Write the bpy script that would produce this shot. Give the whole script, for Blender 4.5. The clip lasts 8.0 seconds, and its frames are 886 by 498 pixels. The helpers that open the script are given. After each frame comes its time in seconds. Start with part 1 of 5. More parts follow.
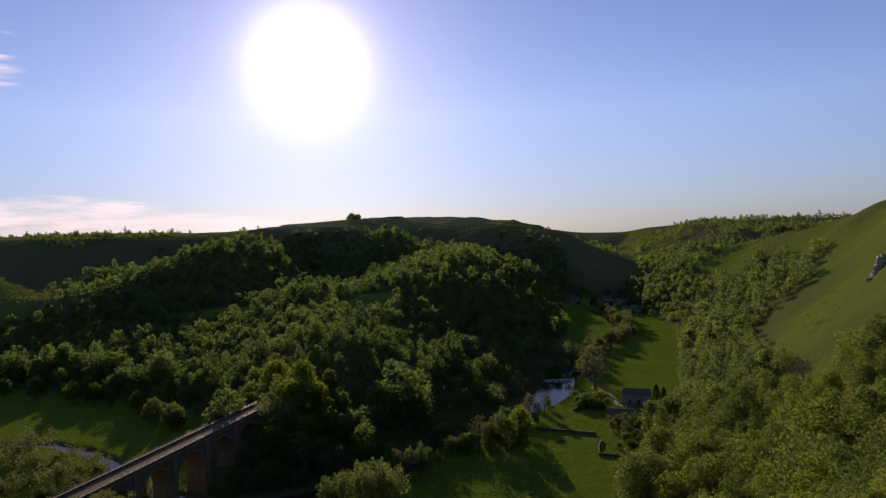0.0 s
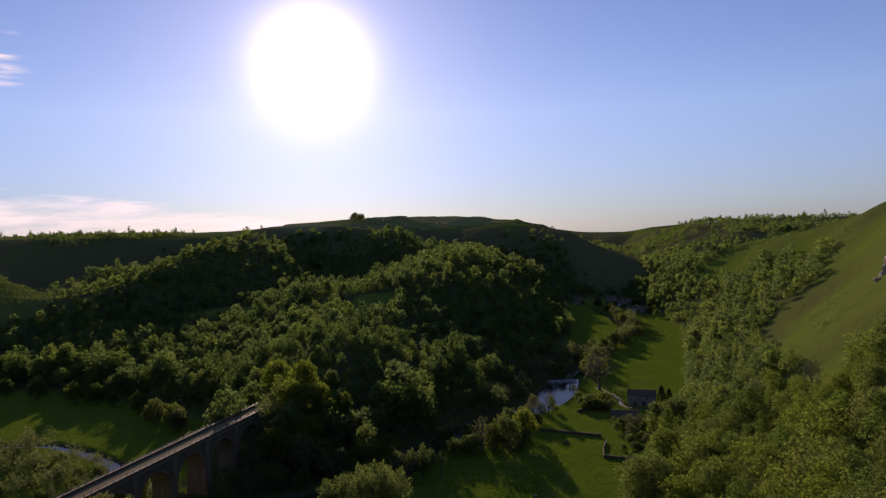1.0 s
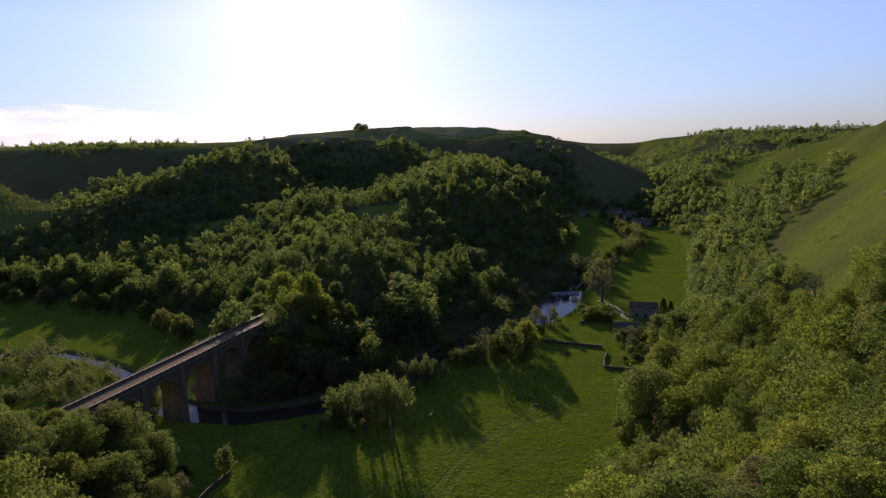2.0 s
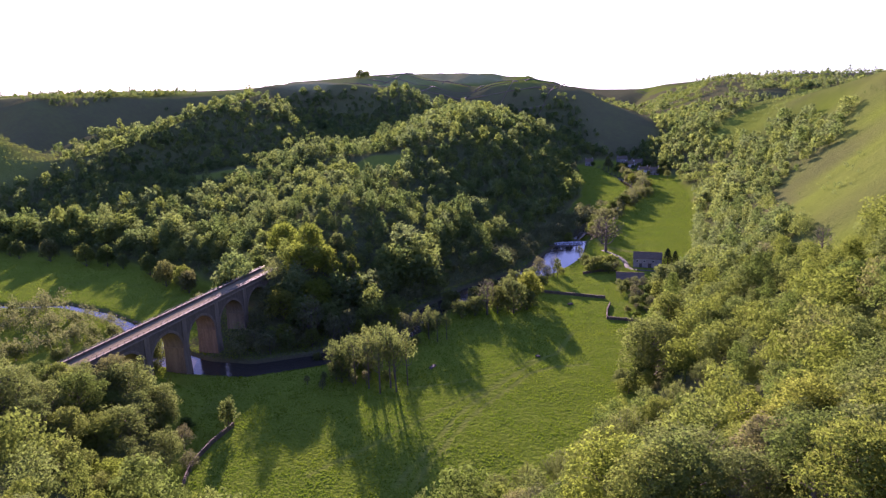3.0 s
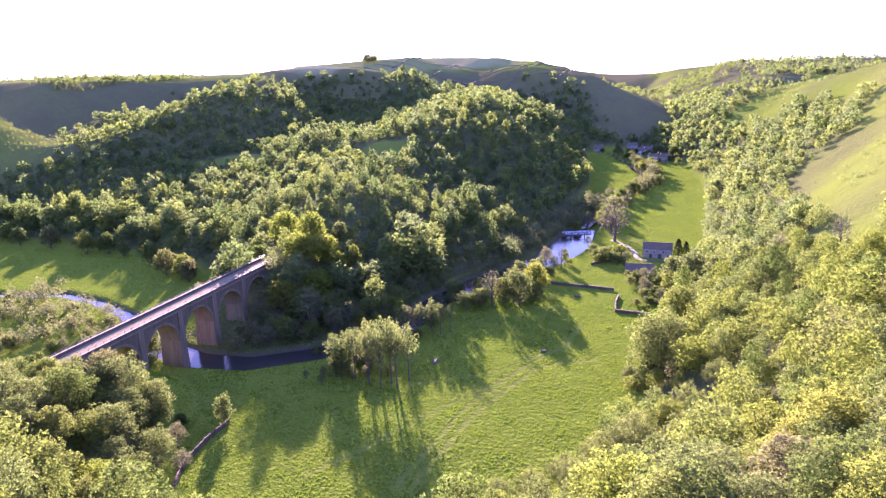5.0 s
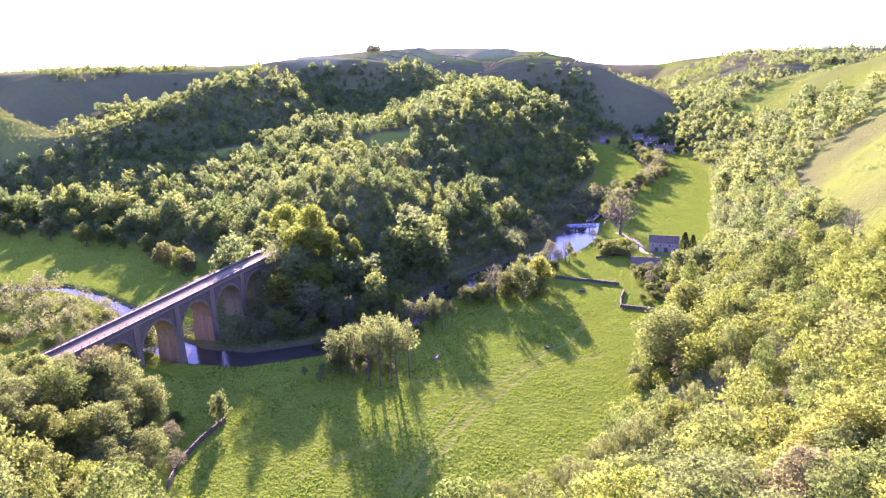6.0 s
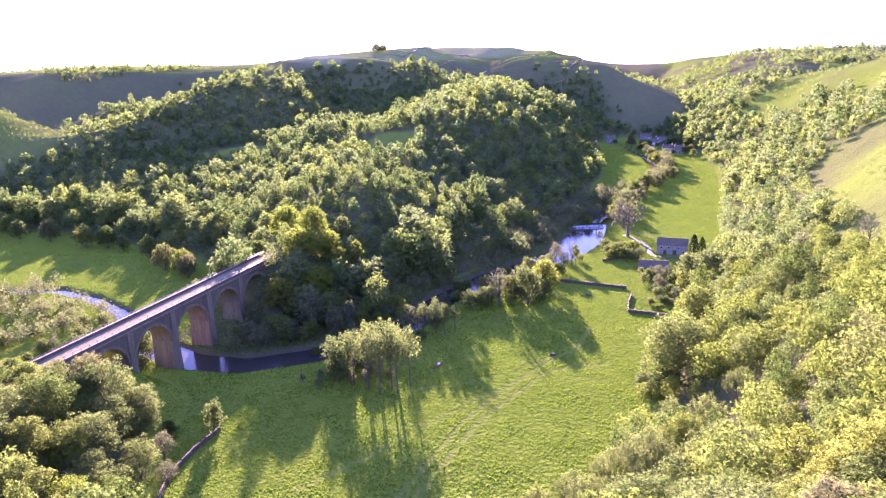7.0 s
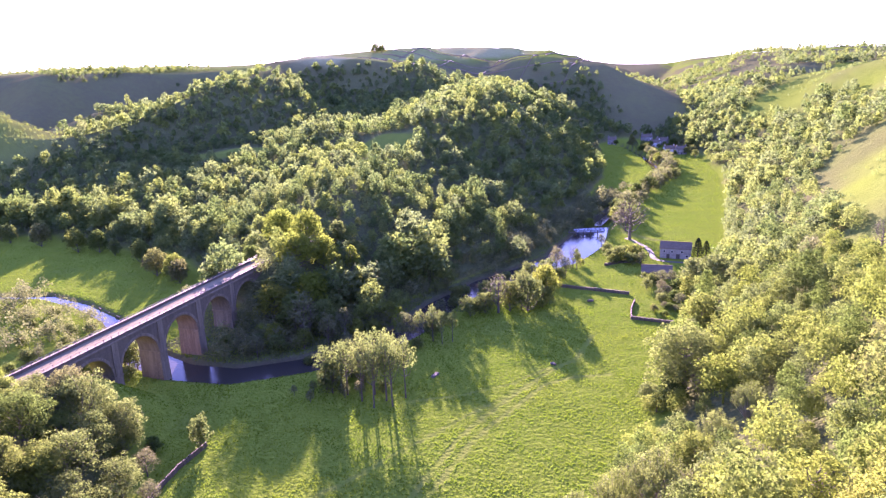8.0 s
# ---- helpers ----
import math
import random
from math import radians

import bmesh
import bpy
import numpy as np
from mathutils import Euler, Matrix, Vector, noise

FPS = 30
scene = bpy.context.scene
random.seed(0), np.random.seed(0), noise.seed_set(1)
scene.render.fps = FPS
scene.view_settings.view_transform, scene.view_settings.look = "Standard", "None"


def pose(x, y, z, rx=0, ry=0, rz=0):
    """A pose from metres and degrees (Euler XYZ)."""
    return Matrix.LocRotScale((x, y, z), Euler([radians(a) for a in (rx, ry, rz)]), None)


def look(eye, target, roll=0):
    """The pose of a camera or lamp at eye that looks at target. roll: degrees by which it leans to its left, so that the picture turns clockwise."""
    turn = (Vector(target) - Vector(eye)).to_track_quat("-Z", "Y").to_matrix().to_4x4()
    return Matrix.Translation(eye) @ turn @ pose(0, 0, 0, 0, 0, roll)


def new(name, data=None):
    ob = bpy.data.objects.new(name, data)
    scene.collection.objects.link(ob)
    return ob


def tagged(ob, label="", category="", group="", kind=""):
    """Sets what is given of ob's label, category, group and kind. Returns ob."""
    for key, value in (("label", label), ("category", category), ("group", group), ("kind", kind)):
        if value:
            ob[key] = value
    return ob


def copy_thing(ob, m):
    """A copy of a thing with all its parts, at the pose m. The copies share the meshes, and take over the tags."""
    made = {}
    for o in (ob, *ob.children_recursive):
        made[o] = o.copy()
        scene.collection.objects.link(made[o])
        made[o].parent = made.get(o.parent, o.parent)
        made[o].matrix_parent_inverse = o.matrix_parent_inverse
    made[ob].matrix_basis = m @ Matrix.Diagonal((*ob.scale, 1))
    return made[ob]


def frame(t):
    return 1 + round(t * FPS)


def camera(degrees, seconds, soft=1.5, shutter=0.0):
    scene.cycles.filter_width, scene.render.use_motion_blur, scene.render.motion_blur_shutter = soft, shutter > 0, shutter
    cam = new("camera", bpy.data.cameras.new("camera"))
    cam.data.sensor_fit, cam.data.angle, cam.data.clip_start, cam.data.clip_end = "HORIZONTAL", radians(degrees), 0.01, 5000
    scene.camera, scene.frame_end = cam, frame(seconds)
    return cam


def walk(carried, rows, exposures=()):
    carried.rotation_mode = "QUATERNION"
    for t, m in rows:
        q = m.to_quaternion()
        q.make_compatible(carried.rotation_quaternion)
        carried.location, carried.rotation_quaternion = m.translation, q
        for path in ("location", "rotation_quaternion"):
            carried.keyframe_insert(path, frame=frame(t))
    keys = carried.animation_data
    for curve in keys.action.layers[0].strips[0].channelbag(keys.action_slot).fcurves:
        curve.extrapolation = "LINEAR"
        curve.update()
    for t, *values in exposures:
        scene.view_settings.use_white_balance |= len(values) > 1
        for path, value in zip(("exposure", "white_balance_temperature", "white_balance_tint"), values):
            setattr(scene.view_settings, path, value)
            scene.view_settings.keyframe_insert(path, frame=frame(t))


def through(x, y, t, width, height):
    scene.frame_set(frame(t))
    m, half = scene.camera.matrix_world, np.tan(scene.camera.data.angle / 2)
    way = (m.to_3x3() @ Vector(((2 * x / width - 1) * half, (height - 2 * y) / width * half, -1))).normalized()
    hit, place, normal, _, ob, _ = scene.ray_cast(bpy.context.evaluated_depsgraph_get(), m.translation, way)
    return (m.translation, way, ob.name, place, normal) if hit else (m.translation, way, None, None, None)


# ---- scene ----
# ---------------------------------------------------------------- camera
cam = camera(64.6, 8.0, soft=1.3)
PATH = [
    (0, (0.926, -10.156, 98.517), (0.452, -8.214, 98.462), -1.8),
    (0.5, (0.772, -8.449, 98.506), (0.293, -6.508, 98.45), -1.8),
    (1, (0.625, -6.823, 98.439), (0.14, -4.883, 98.383), -1.8),
    (1.5, (0.538, -5.215, 98.399), (0.044, -3.279, 98.316), -1.8),
    (2, (0.557, -3.482, 98.543), (0.056, -1.57, 98.237), -1.7),
    (2.2, (0.569, -2.76, 98.59), (0.067, -0.861, 98.212), -1.9),
    (3.5, (0.563, 2.049, 99.259), (0.047, 3.927, 98.804), -1.9),
    (4, (0.492, 4.014, 99.317), (-0.029, 5.89, 98.861), -1.9),
    (4.5, (0.38, 6.138, 99.305), (-0.148, 8.013, 98.848), -1.9),
    (5, (0.23, 8.472, 99.226), (-0.302, 10.337, 98.736), -1.9),
    (6.5, (-0.47, 17.182, 98.583), (-1.022, 19.034, 98.069), -2.0),
    (7, (-0.774, 20.798, 98.447), (-1.335, 22.647, 97.933), -2.0),
    (7.5, (-1.305, 24.829, 98.316), (-1.87, 26.678, 97.803), -2.0),
    (8, (-1.966, 29.084, 98.183), (-2.528, 30.933, 97.67), -2.1),
]
EXPOSURES = [(0, 0.72, 7100, 40), (1.6, 0.72, 7100, 40), (2.0, 1.12, 6950, 42), (2.2, 1.5, 6750, 48), (3.3, 3.02, 6250, 75), (4.5, 3.75, 6100, 84), (6.5, 4.14, 6030, 89), (8, 4.1, 6030, 89)]
walk(cam, [(t, look(eye, target, roll)) for t, eye, target, roll in PATH], EXPOSURES)

# ---------------------------------------------------------------- world and sun
SUN_AZ, SUN_EL, SKY = radians(-24.1), radians(13.5), 0.061
TO_SUN = Vector((math.sin(SUN_AZ) * math.cos(SUN_EL), math.cos(SUN_AZ) * math.cos(SUN_EL), math.sin(SUN_EL)))


def node(tree, kind, **values):
    n = tree.nodes.new(kind)
    for key, value in values.items():
        if key in n.inputs:
            n.inputs[key].default_value = value
    return n


def build_world():
    """Evening sky with the bright aureole round the low sun and thin cloud near the horizon."""
    world = bpy.data.worlds.new("sky")
    scene.world = world
    world.use_nodes = True
    t = world.node_tree
    t.nodes.clear()
    out = t.nodes.new("ShaderNodeOutputWorld")
    back = node(t, "ShaderNodeBackground", Strength=SKY)
    sky = t.nodes.new("ShaderNodeTexSky")
    sky.sky_type = "NISHITA"
    sky.sun_disc = False
    sky.sun_elevation, sky.sun_rotation = SUN_EL, SUN_AZ
    sky.altitude, sky.air_density, sky.dust_density, sky.ozone_density = 230, 1.0, 0.12, 3.0
    tint = t.nodes.new("ShaderNodeMix")
    tint.data_type, tint.blend_type = "RGBA", "MULTIPLY"
    tint.inputs[0].default_value = 1.0
    tint.inputs[7].default_value = (0.88, 0.98, 1.16, 1)
    way = t.nodes.new("ShaderNodeTexCoord").outputs["Generated"]
    height = t.nodes.new("ShaderNodeSeparateXYZ")
    t.links.new(way, height.inputs[0])
    haze = t.nodes.new("ShaderNodeMapRange")
    haze.inputs["From Min"].default_value, haze.inputs["From Max"].default_value = 0.0, 0.16
    t.links.new(height.outputs["Z"], haze.inputs["Value"])
    clear = t.nodes.new("ShaderNodeMix")
    clear.data_type, clear.blend_type = "RGBA", "MULTIPLY"
    clear.inputs[0].default_value = 1.0
    low_air = t.nodes.new("ShaderNodeMix")
    low_air.data_type = "RGBA"
    low_air.inputs[6].default_value, low_air.inputs[7].default_value = (0.43, 0.57, 0.78, 1), (1, 1, 1, 1)
    t.links.new(haze.outputs[0], low_air.inputs[0])
    t.links.new(low_air.outputs[2], clear.inputs[7])
    t.links.new(sky.outputs[0], clear.inputs[6])
    t.links.new(clear.outputs[2], tint.inputs[6])

    def math_node(kind, a, b):
        n = t.nodes.new("ShaderNodeMath")
        n.operation = kind
        for value, socket in zip((a, b), n.inputs):
            if isinstance(value, (int, float)):
                socket.default_value = value
            else:
                t.links.new(value, socket)
        return n.outputs[0]

    dot = t.nodes.new("ShaderNodeVectorMath")
    dot.operation = "DOT_PRODUCT"
    dot.inputs[1].default_value = TO_SUN
    t.links.new(way, dot.inputs[0])
    close = math_node("MAXIMUM", dot.outputs["Value"], 0.0)
    glow = math_node("ADD", math_node("MULTIPLY", math_node("POWER", close, 520.0), 16.0), math_node("MULTIPLY", math_node("POWER", close, 70.0), 1.7))
    # cloud bank low over the far side of the valley
    flat = t.nodes.new("ShaderNodeMapping")
    flat.inputs["Scale"].default_value = (2.2, 2.2, 17.0)
    t.links.new(way, flat.inputs["Vector"])
    puffs = node(t, "ShaderNodeTexNoise", Scale=2.3, Detail=7.0, Roughness=0.6)
    t.links.new(flat.outputs[0], puffs.inputs["Vector"])
    parts = t.nodes.new("ShaderNodeSeparateXYZ")
    t.links.new(way, parts.inputs[0])

    def step(value, lo, hi):
        n = t.nodes.new("ShaderNodeMapRange")
        n.interpolation_type = "SMOOTHSTEP"
        n.inputs["From Min"].default_value, n.inputs["From Max"].default_value = lo, hi
        t.links.new(value, n.inputs["Value"])
        return n.outputs[0]

    slope = math_node("ADD", parts.outputs["Z"], math_node("MULTIPLY", parts.outputs["X"], 0.218))
    slope = math_node("ADD", slope, math_node("MULTIPLY", math_node("SUBTRACT", puffs.outputs["Fac"], 0.5), 0.06))
    low = step(slope, -0.082, -0.092)
    cover = math_node("MULTIPLY", low, step(puffs.outputs["Fac"], 0.70, 0.42))
    wisp = math_node("MULTIPLY", math_node("MULTIPLY", step(parts.outputs["X"], -0.675, -0.70), step(parts.outputs["Z"], 0.28, 0.24)),
                     math_node("MULTIPLY", step(parts.outputs["Z"], 0.17, 0.20), step(puffs.outputs["Fac"], 0.50, 0.66)))
    cover = math_node("MULTIPLY", math_node("MAXIMUM", cover, wisp), 0.85)
    cloudy = t.nodes.new("ShaderNodeMix")
    cloudy.data_type = "RGBA"
    cloudy.inputs[7].default_value = (10.0, 9.7, 9.3, 1)
    t.links.new(cover, cloudy.inputs[0])
    t.links.new(tint.outputs[2], cloudy.inputs[6])
    shine = t.nodes.new("ShaderNodeMix")
    shine.data_type, shine.blend_type = "RGBA", "ADD"
    shine.inputs[0].default_value = 1.0
    t.links.new(cloudy.outputs[2], shine.inputs[6])
    bright = t.nodes.new("ShaderNodeCombineXYZ")
    for socket, k in zip(bright.inputs, (1.0, 0.97, 0.95)):
        t.links.new(math_node("MULTIPLY", glow, k), socket)
    t.links.new(bright.outputs[0], shine.inputs[7])
    t.links.new(shine.outputs[2], back.inputs["Color"])
    t.links.new(back.outputs[0], out.inputs[0])


build_world()
sun = new("sun", bpy.data.lights.new("sun", "SUN"))
sun.data.energy, sun.data.angle, sun.data.color = 4.1, radians(0.6), (1.0, 0.92, 0.78)
sun.matrix_world = look(TO_SUN * 100, (0, 0, 0))


# ---------------------------------------------------------------- terrain
def seg_distance(px, py, line, closed=False):
    """Distance of points to a polyline, and the share of its length where the nearest place lies."""
    best, share = np.full(px.shape, 1e9), np.zeros(px.shape)
    pts = list(line) + ([line[0]] if closed else [])
    n = len(pts) - 1
    for i in range(n):
        (ax, ay), (bx, by) = pts[i][:2], pts[i + 1][:2]
        dx, dy = bx - ax, by - ay
        k = np.clip(((px - ax) * dx + (py - ay) * dy) / (dx * dx + dy * dy), 0, 1)
        d = np.hypot(px - ax - k * dx, py - ay - k * dy)
        near = d < best
        best = np.where(near, d, best)
        share = np.where(near, (i + k) / n, share)
    return best, share


def inside(px, py, poly):
    hit = np.zeros(px.shape, bool)
    for (ax, ay), (bx, by) in zip(poly, poly[1:] + poly[:1]):
        if ay != by:
            hit ^= ((ay > py) != (by > py)) & (px < (bx - ax) * (py - ay) / (by - ay) + ax)
    return hit


def smooth(a, b, v):
    k = np.clip((v - a) / (b - a), 0, 1)
    return k * k * (3 - 2 * k)


def waves(x, y, size, seed):
    """Smooth value noise in -1..1."""
    rng = np.random.RandomState(seed)
    table = rng.uniform(-1, 1, (64, 64))
    u, v = x / size, y / size
    i, j = np.floor(u).astype(int), np.floor(v).astype(int)
    a, b = u - i, v - j
    a, b = a * a * (3 - 2 * a), b * b * (3 - 2 * b)
    g = lambda p, q: table[p % 64, q % 64]
    return (g(i, j) * (1 - a) + g(i + 1, j) * a) * (1 - b) + (g(i, j + 1) * (1 - a) + g(i + 1, j + 1) * a) * b


# valley floor: near and right foot of the slopes going upstream, then back down the far side
NEAR_FOOT = [(-900, 160), (-330, 200), (-260, 203), (-215, 192), (-172, 184), (-150, 180), (-128, 168), (-114, 152), (-102, 132), (-75, 122), (-45, 126), (-24, 146),
             (-6, 184), (3, 230), (8, 285), (22, 350), (34, 410), (42, 490), (50, 640), (40, 740), (15, 820), (-5, 880)]
FAR_FOOT = [(-38, 880), (-60, 810), (-44, 690), (-38, 610), (-46, 520), (-56, 455), (-66, 415), (-62, 375), (-74, 345), (-92, 305), (-104, 280),
            (-120, 258), (-140, 246), (-172, 256), (-205, 305), (-252, 333), (-350, 356), (-500, 362), (-900, 345)]
FLOOR = NEAR_FOOT + FAR_FOOT
SPLIT = [(-2600, 270), (-600, 270), (-250, 245), (-130, 205), (-60, 240), (-30, 320), (-5, 420), (10, 600), (0, 800), (-20, 880)]
UPPER = [(-20, 880), (60, 990), (230, 1080), (520, 1150), (1200, 1300)]
NEAR_SIDE = SPLIT + UPPER[1:] + [(4600, 1700), (4600, -4000), (-2600, -4000)]
SIDE_VALLEY = [(-20, 880), (-90, 945), (-170, 995), (-250, 1030)]
LEFT_VALLEY = [(-610, 352), (-640, 520), (-690, 640), (-668, 800), (-640, 960)]
WEST_VALLEY = [(-690, 640), (-900, 690), (-1500, 760)]
RIDGE = [(-520, 500), (-500, 534), (-479, 573), (-452, 625), (-441, 681), (-450, 781), (-506, 922)]
FAR_VALLEY = [(60, 990), (20, 1500), (0, 2500), (100, 4500)]
NEAR_BANK = [(-158.4, 164), (-160, 120), (-168, 60)]
FAR_BANK = [(-154.6, 272), (-150, 305), (-136, 345), (-112, 420)]
RIVER = [(-34, 830), (-8, 735), (7, 640), (-15, 540), (-32, 445), (-36, 405), (-44, 368), (-72, 326), (-84, 292), (-88, 264), (-95, 246), (-112, 226), (-132, 213),
         (-153, 212.5), (-173, 220), (-193, 234), (-213, 250), (-240, 263), (-266, 270), (-290, 265), (-340, 262), (-420, 266), (-600, 268), (-900, 262)]


def river_width(share):
    return 5.3 + 4.6 * np.exp(-((share - 0.225) / 0.04) ** 2) - 3.6 * smooth(0.60, 0.72, share) - 3.3 * smooth(0.165, 0.125, share)


def embank(x, y, line, height):
    e, _ = seg_distance(x, y, line)
    return height - 0.75 * np.maximum(e - 5.0, 0)


def floor_distance(x, y):
    d, _ = seg_distance(x, y, FLOOR, True)
    return np.where(inside(x, y, FLOOR), 0, d)


def terrain(x, y):
    x, y = np.asarray(x, float), np.asarray(y, float)
    d = floor_distance(x, y)
    near = inside(x, y, NEAR_SIDE)
    wob = waves(x, y, 90, 3) * 0.10 + waves(x, y, 31, 4) * 0.05
    # camera side: one steep concave bank with a rounded crest
    cap = 66 + 66 * smooth(120, 330, y + 0.5 * x) - 56 * smooth(490, 860, y)
    rise = (0.57 + 0.0013 * np.minimum(d, 160)) * (1 + 0.6 * wob) * np.maximum(d - 2, 0)
    z_near = np.where(rise < cap - 30, rise, cap - 30 * np.exp(-np.maximum(rise - cap + 30, 0) / 30))
    # far side: a bank under a long gentle spur, steeper upstream and easing towards the lower valley
    slope = 0.22 + 0.14 * smooth(-270, -180, x) + 0.24 * smooth(-260, -160, x) * smooth(480, 640, y)
    z_far = (1 + wob) * np.where(d < 80, slope * np.maximum(d - 1, 0), slope * 79 + (d - 80) * 0.178)
    z_far = z_far + 6 * waves(x, y, 72, 14) * smooth(18, 70, d) * smooth(930, 820, y)
    z_far = z_far + 32 * np.exp(-((x + 400) / 260) ** 2 - ((y - 1060) / 300) ** 2)
    # the west end of the spur: a sharp rib over a bench, its face turned from the evening sun
    e, share = seg_distance(x, y, RIDGE)
    crest = np.interp(share * 6, [0, 1, 2, 3, 4, 5, 6], [22, 32, 47, 65, 81, 89, 104])
    rib = np.maximum(z_far * 0.62, crest - 0.58 * np.maximum(e - 5, 0))
    hold = smooth(230, 130, e) * smooth(960, 880, y)
    z_far = z_far * (1 - hold) + rib * hold
    z = np.where(near, z_near, z_far)
    across = x < np.interp(y, [990, 1500, 2500, 4500], [60, 20, 0, 100])
    for line, low, high, wide, steep, flat, knee in ((UPPER, 2, 40, 4, 0.44, np.where(near, 0.2, 0.06), np.where(near, 95, np.where(x > -10, 50, 130))), (SIDE_VALLEY, 4, 52, 4, 0.54, 0.03, 112),
                                                     (LEFT_VALLEY, 2, 34, 30, 0.72, 0.03, 82), (WEST_VALLEY, 22, 10, 30, 0.72, 0.03, 82),
                                                     (FAR_VALLEY, 26, 62, 4, np.where(across, 0.42, 0.30), 0.04, np.where(near, 300, np.where(across, 95, 44)))):
        e, share = seg_distance(x, y, line)
        s = steep * (1 + wob) * np.maximum(e - wide, 0)
        s = np.where(s < knee, s, knee + (s - knee) * flat / steep)
        z = np.minimum(z, low + (high - low) * share + s)
    top = 114 + 9 * waves(x, y, 420, 8) + 3 * waves(x, y, 130, 9) \
        + 20 * np.exp(-((x + 330) / 320) ** 2 - ((y - 1250) / 420) ** 2) + 16 * near * smooth(200, 400, y) - 34 * smooth(1500, 2200, y) * np.exp(-((x - 60) / 450) ** 2)
    z = np.where(z > top - 12, top - 12 * np.exp(-(np.maximum(z - top + 12, 0)) / 12), z)
    z = z - 17 * smooth(1650, 2300, y) * smooth(-520, -160, x)
    z = z - 20 * np.exp(-((x + 125) / 165) ** 2 - ((y - 1620) / 260) ** 2)
    bearing = x / np.maximum(y, 200)
    z = z + smooth(1650, 2400, y) * (-24 * smooth(0.05, 0.0, bearing) * smooth(-0.16, -0.08, bearing))
    z = z + 8 * smooth(1350, 1550, y) * smooth(2700, 2200, y) * smooth(0.05, 0.11, bearing) * smooth(0.27, 0.20, bearing)
    z = z - 15 * np.exp(-((x + 950) / 110) ** 2 - ((y - 1400) / 170) ** 2) - 13 * np.exp(-((x + 1090) / 110) ** 2 - ((y - 1650) / 190) ** 2)
    z = z - 7 * np.exp(-((x + 165) / 65) ** 2 - ((y - 1290) / 130) ** 2)
    z = z - 16 * np.exp(-((x + 700) / 120) ** 2 - ((y - 1100) / 180) ** 2)
    z = z + 65 * np.exp(-((x + 602) ** 2 + (y - 500) ** 2) / 80.0 ** 2)
    z = z + 1.5 + 0.0035 * np.maximum(y - 430, 0) * (y < 1200) + np.where(d > 0, 1, 0.25) * (0.5 * waves(x, y, 22, 5) + 0.22 * waves(x, y, 7, 6))
    z = np.maximum(z, embank(x, y, NEAR_BANK, 21.7))
    z = np.maximum(z, embank(x, y, FAR_BANK, 21.7))
    r, share = seg_distance(x, y, RIVER)
    w = river_width(share)
    bed = smooth(w + 3.5, w - 1.5, r)
    return z * (1 - bed) + bed * (-1.0)


def axis(lo, a, b, hi, step, growth):
    fine = list(np.arange(a, b + step / 2, step))
    s, v = step, a
    left = []
    while v > lo:
        s = min(s * growth, 160)
        v -= s
        left.append(v)
    s, v = step, b
    right = []
    while v < hi:
        s = min(s * growth, 160)
        v += s
        right.append(v)
    return np.array(left[::-1] + fine + right)


def mesh_from(name, verts, faces, smooth_shade=True):
    me = bpy.data.meshes.new(name)
    verts, faces = np.asarray(verts, np.float32), np.asarray(faces, np.int32)
    n, k = faces.shape
    me.vertices.add(len(verts))
    me.vertices.foreach_set("co", verts.ravel())
    me.loops.add(n * k)
    me.loops.foreach_set("vertex_index", faces.ravel())
    me.polygons.add(n)
    me.polygons.foreach_set("loop_start", np.arange(0, n * k, k, dtype=np.int32))
    me.polygons.foreach_set("loop_total", np.full(n, k, np.int32))
    me.update(calc_edges=True)
    me.polygons.foreach_set("use_smooth", np.full(n, smooth_shade))
    return me


# ---------------------------------------------------------------- materials
def material(name):
    m = bpy.data.materials.new(name)
    m.use_nodes = True
    t = m.node_tree
    t.nodes.clear()
    out = t.nodes.new("ShaderNodeOutputMaterial")
    return m, t, out


def noise_tex(t, scale, detail=6.0, rough=0.6, vector=None):
    n = node(t, "ShaderNodeTexNoise", Scale=scale, Detail=detail, Roughness=rough)
    if vector is not None:
        t.links.new(vector, n.inputs["Vector"])
    return n.outputs["Fac"]


def ramp(t, source, stops):
    r = t.nodes.new("ShaderNodeValToRGB")
    e = r.color_ramp.elements
    while len(e) < len(stops):
        e.new(0.5)
    for item, (pos, col) in zip(e, stops):
        item.position, item.color = pos, (*col, 1)
    t.links.new(source, r.inputs["Fac"])
    return r.outputs["Color"]


def mix(t, fac, a, b, mode="MIX"):
    n = t.nodes.new("ShaderNodeMix")
    n.data_type, n.blend_type = "RGBA", mode
    for value, i in ((fac, 0), (a, 6), (b, 7)):
        if isinstance(value, (int, float)):
            n.inputs[i].default_value = value
        elif isinstance(value, tuple):
            n.inputs[i].default_value = (*value, 1)
        else:
            t.links.new(value, n.inputs[i])
    return n.outputs[2]


def bump(t, height, strength, distance):
    b = node(t, "ShaderNodeBump", Strength=strength, Distance=distance)
    t.links.new(height, b.inputs["Height"])
    return b.outputs["Normal"]


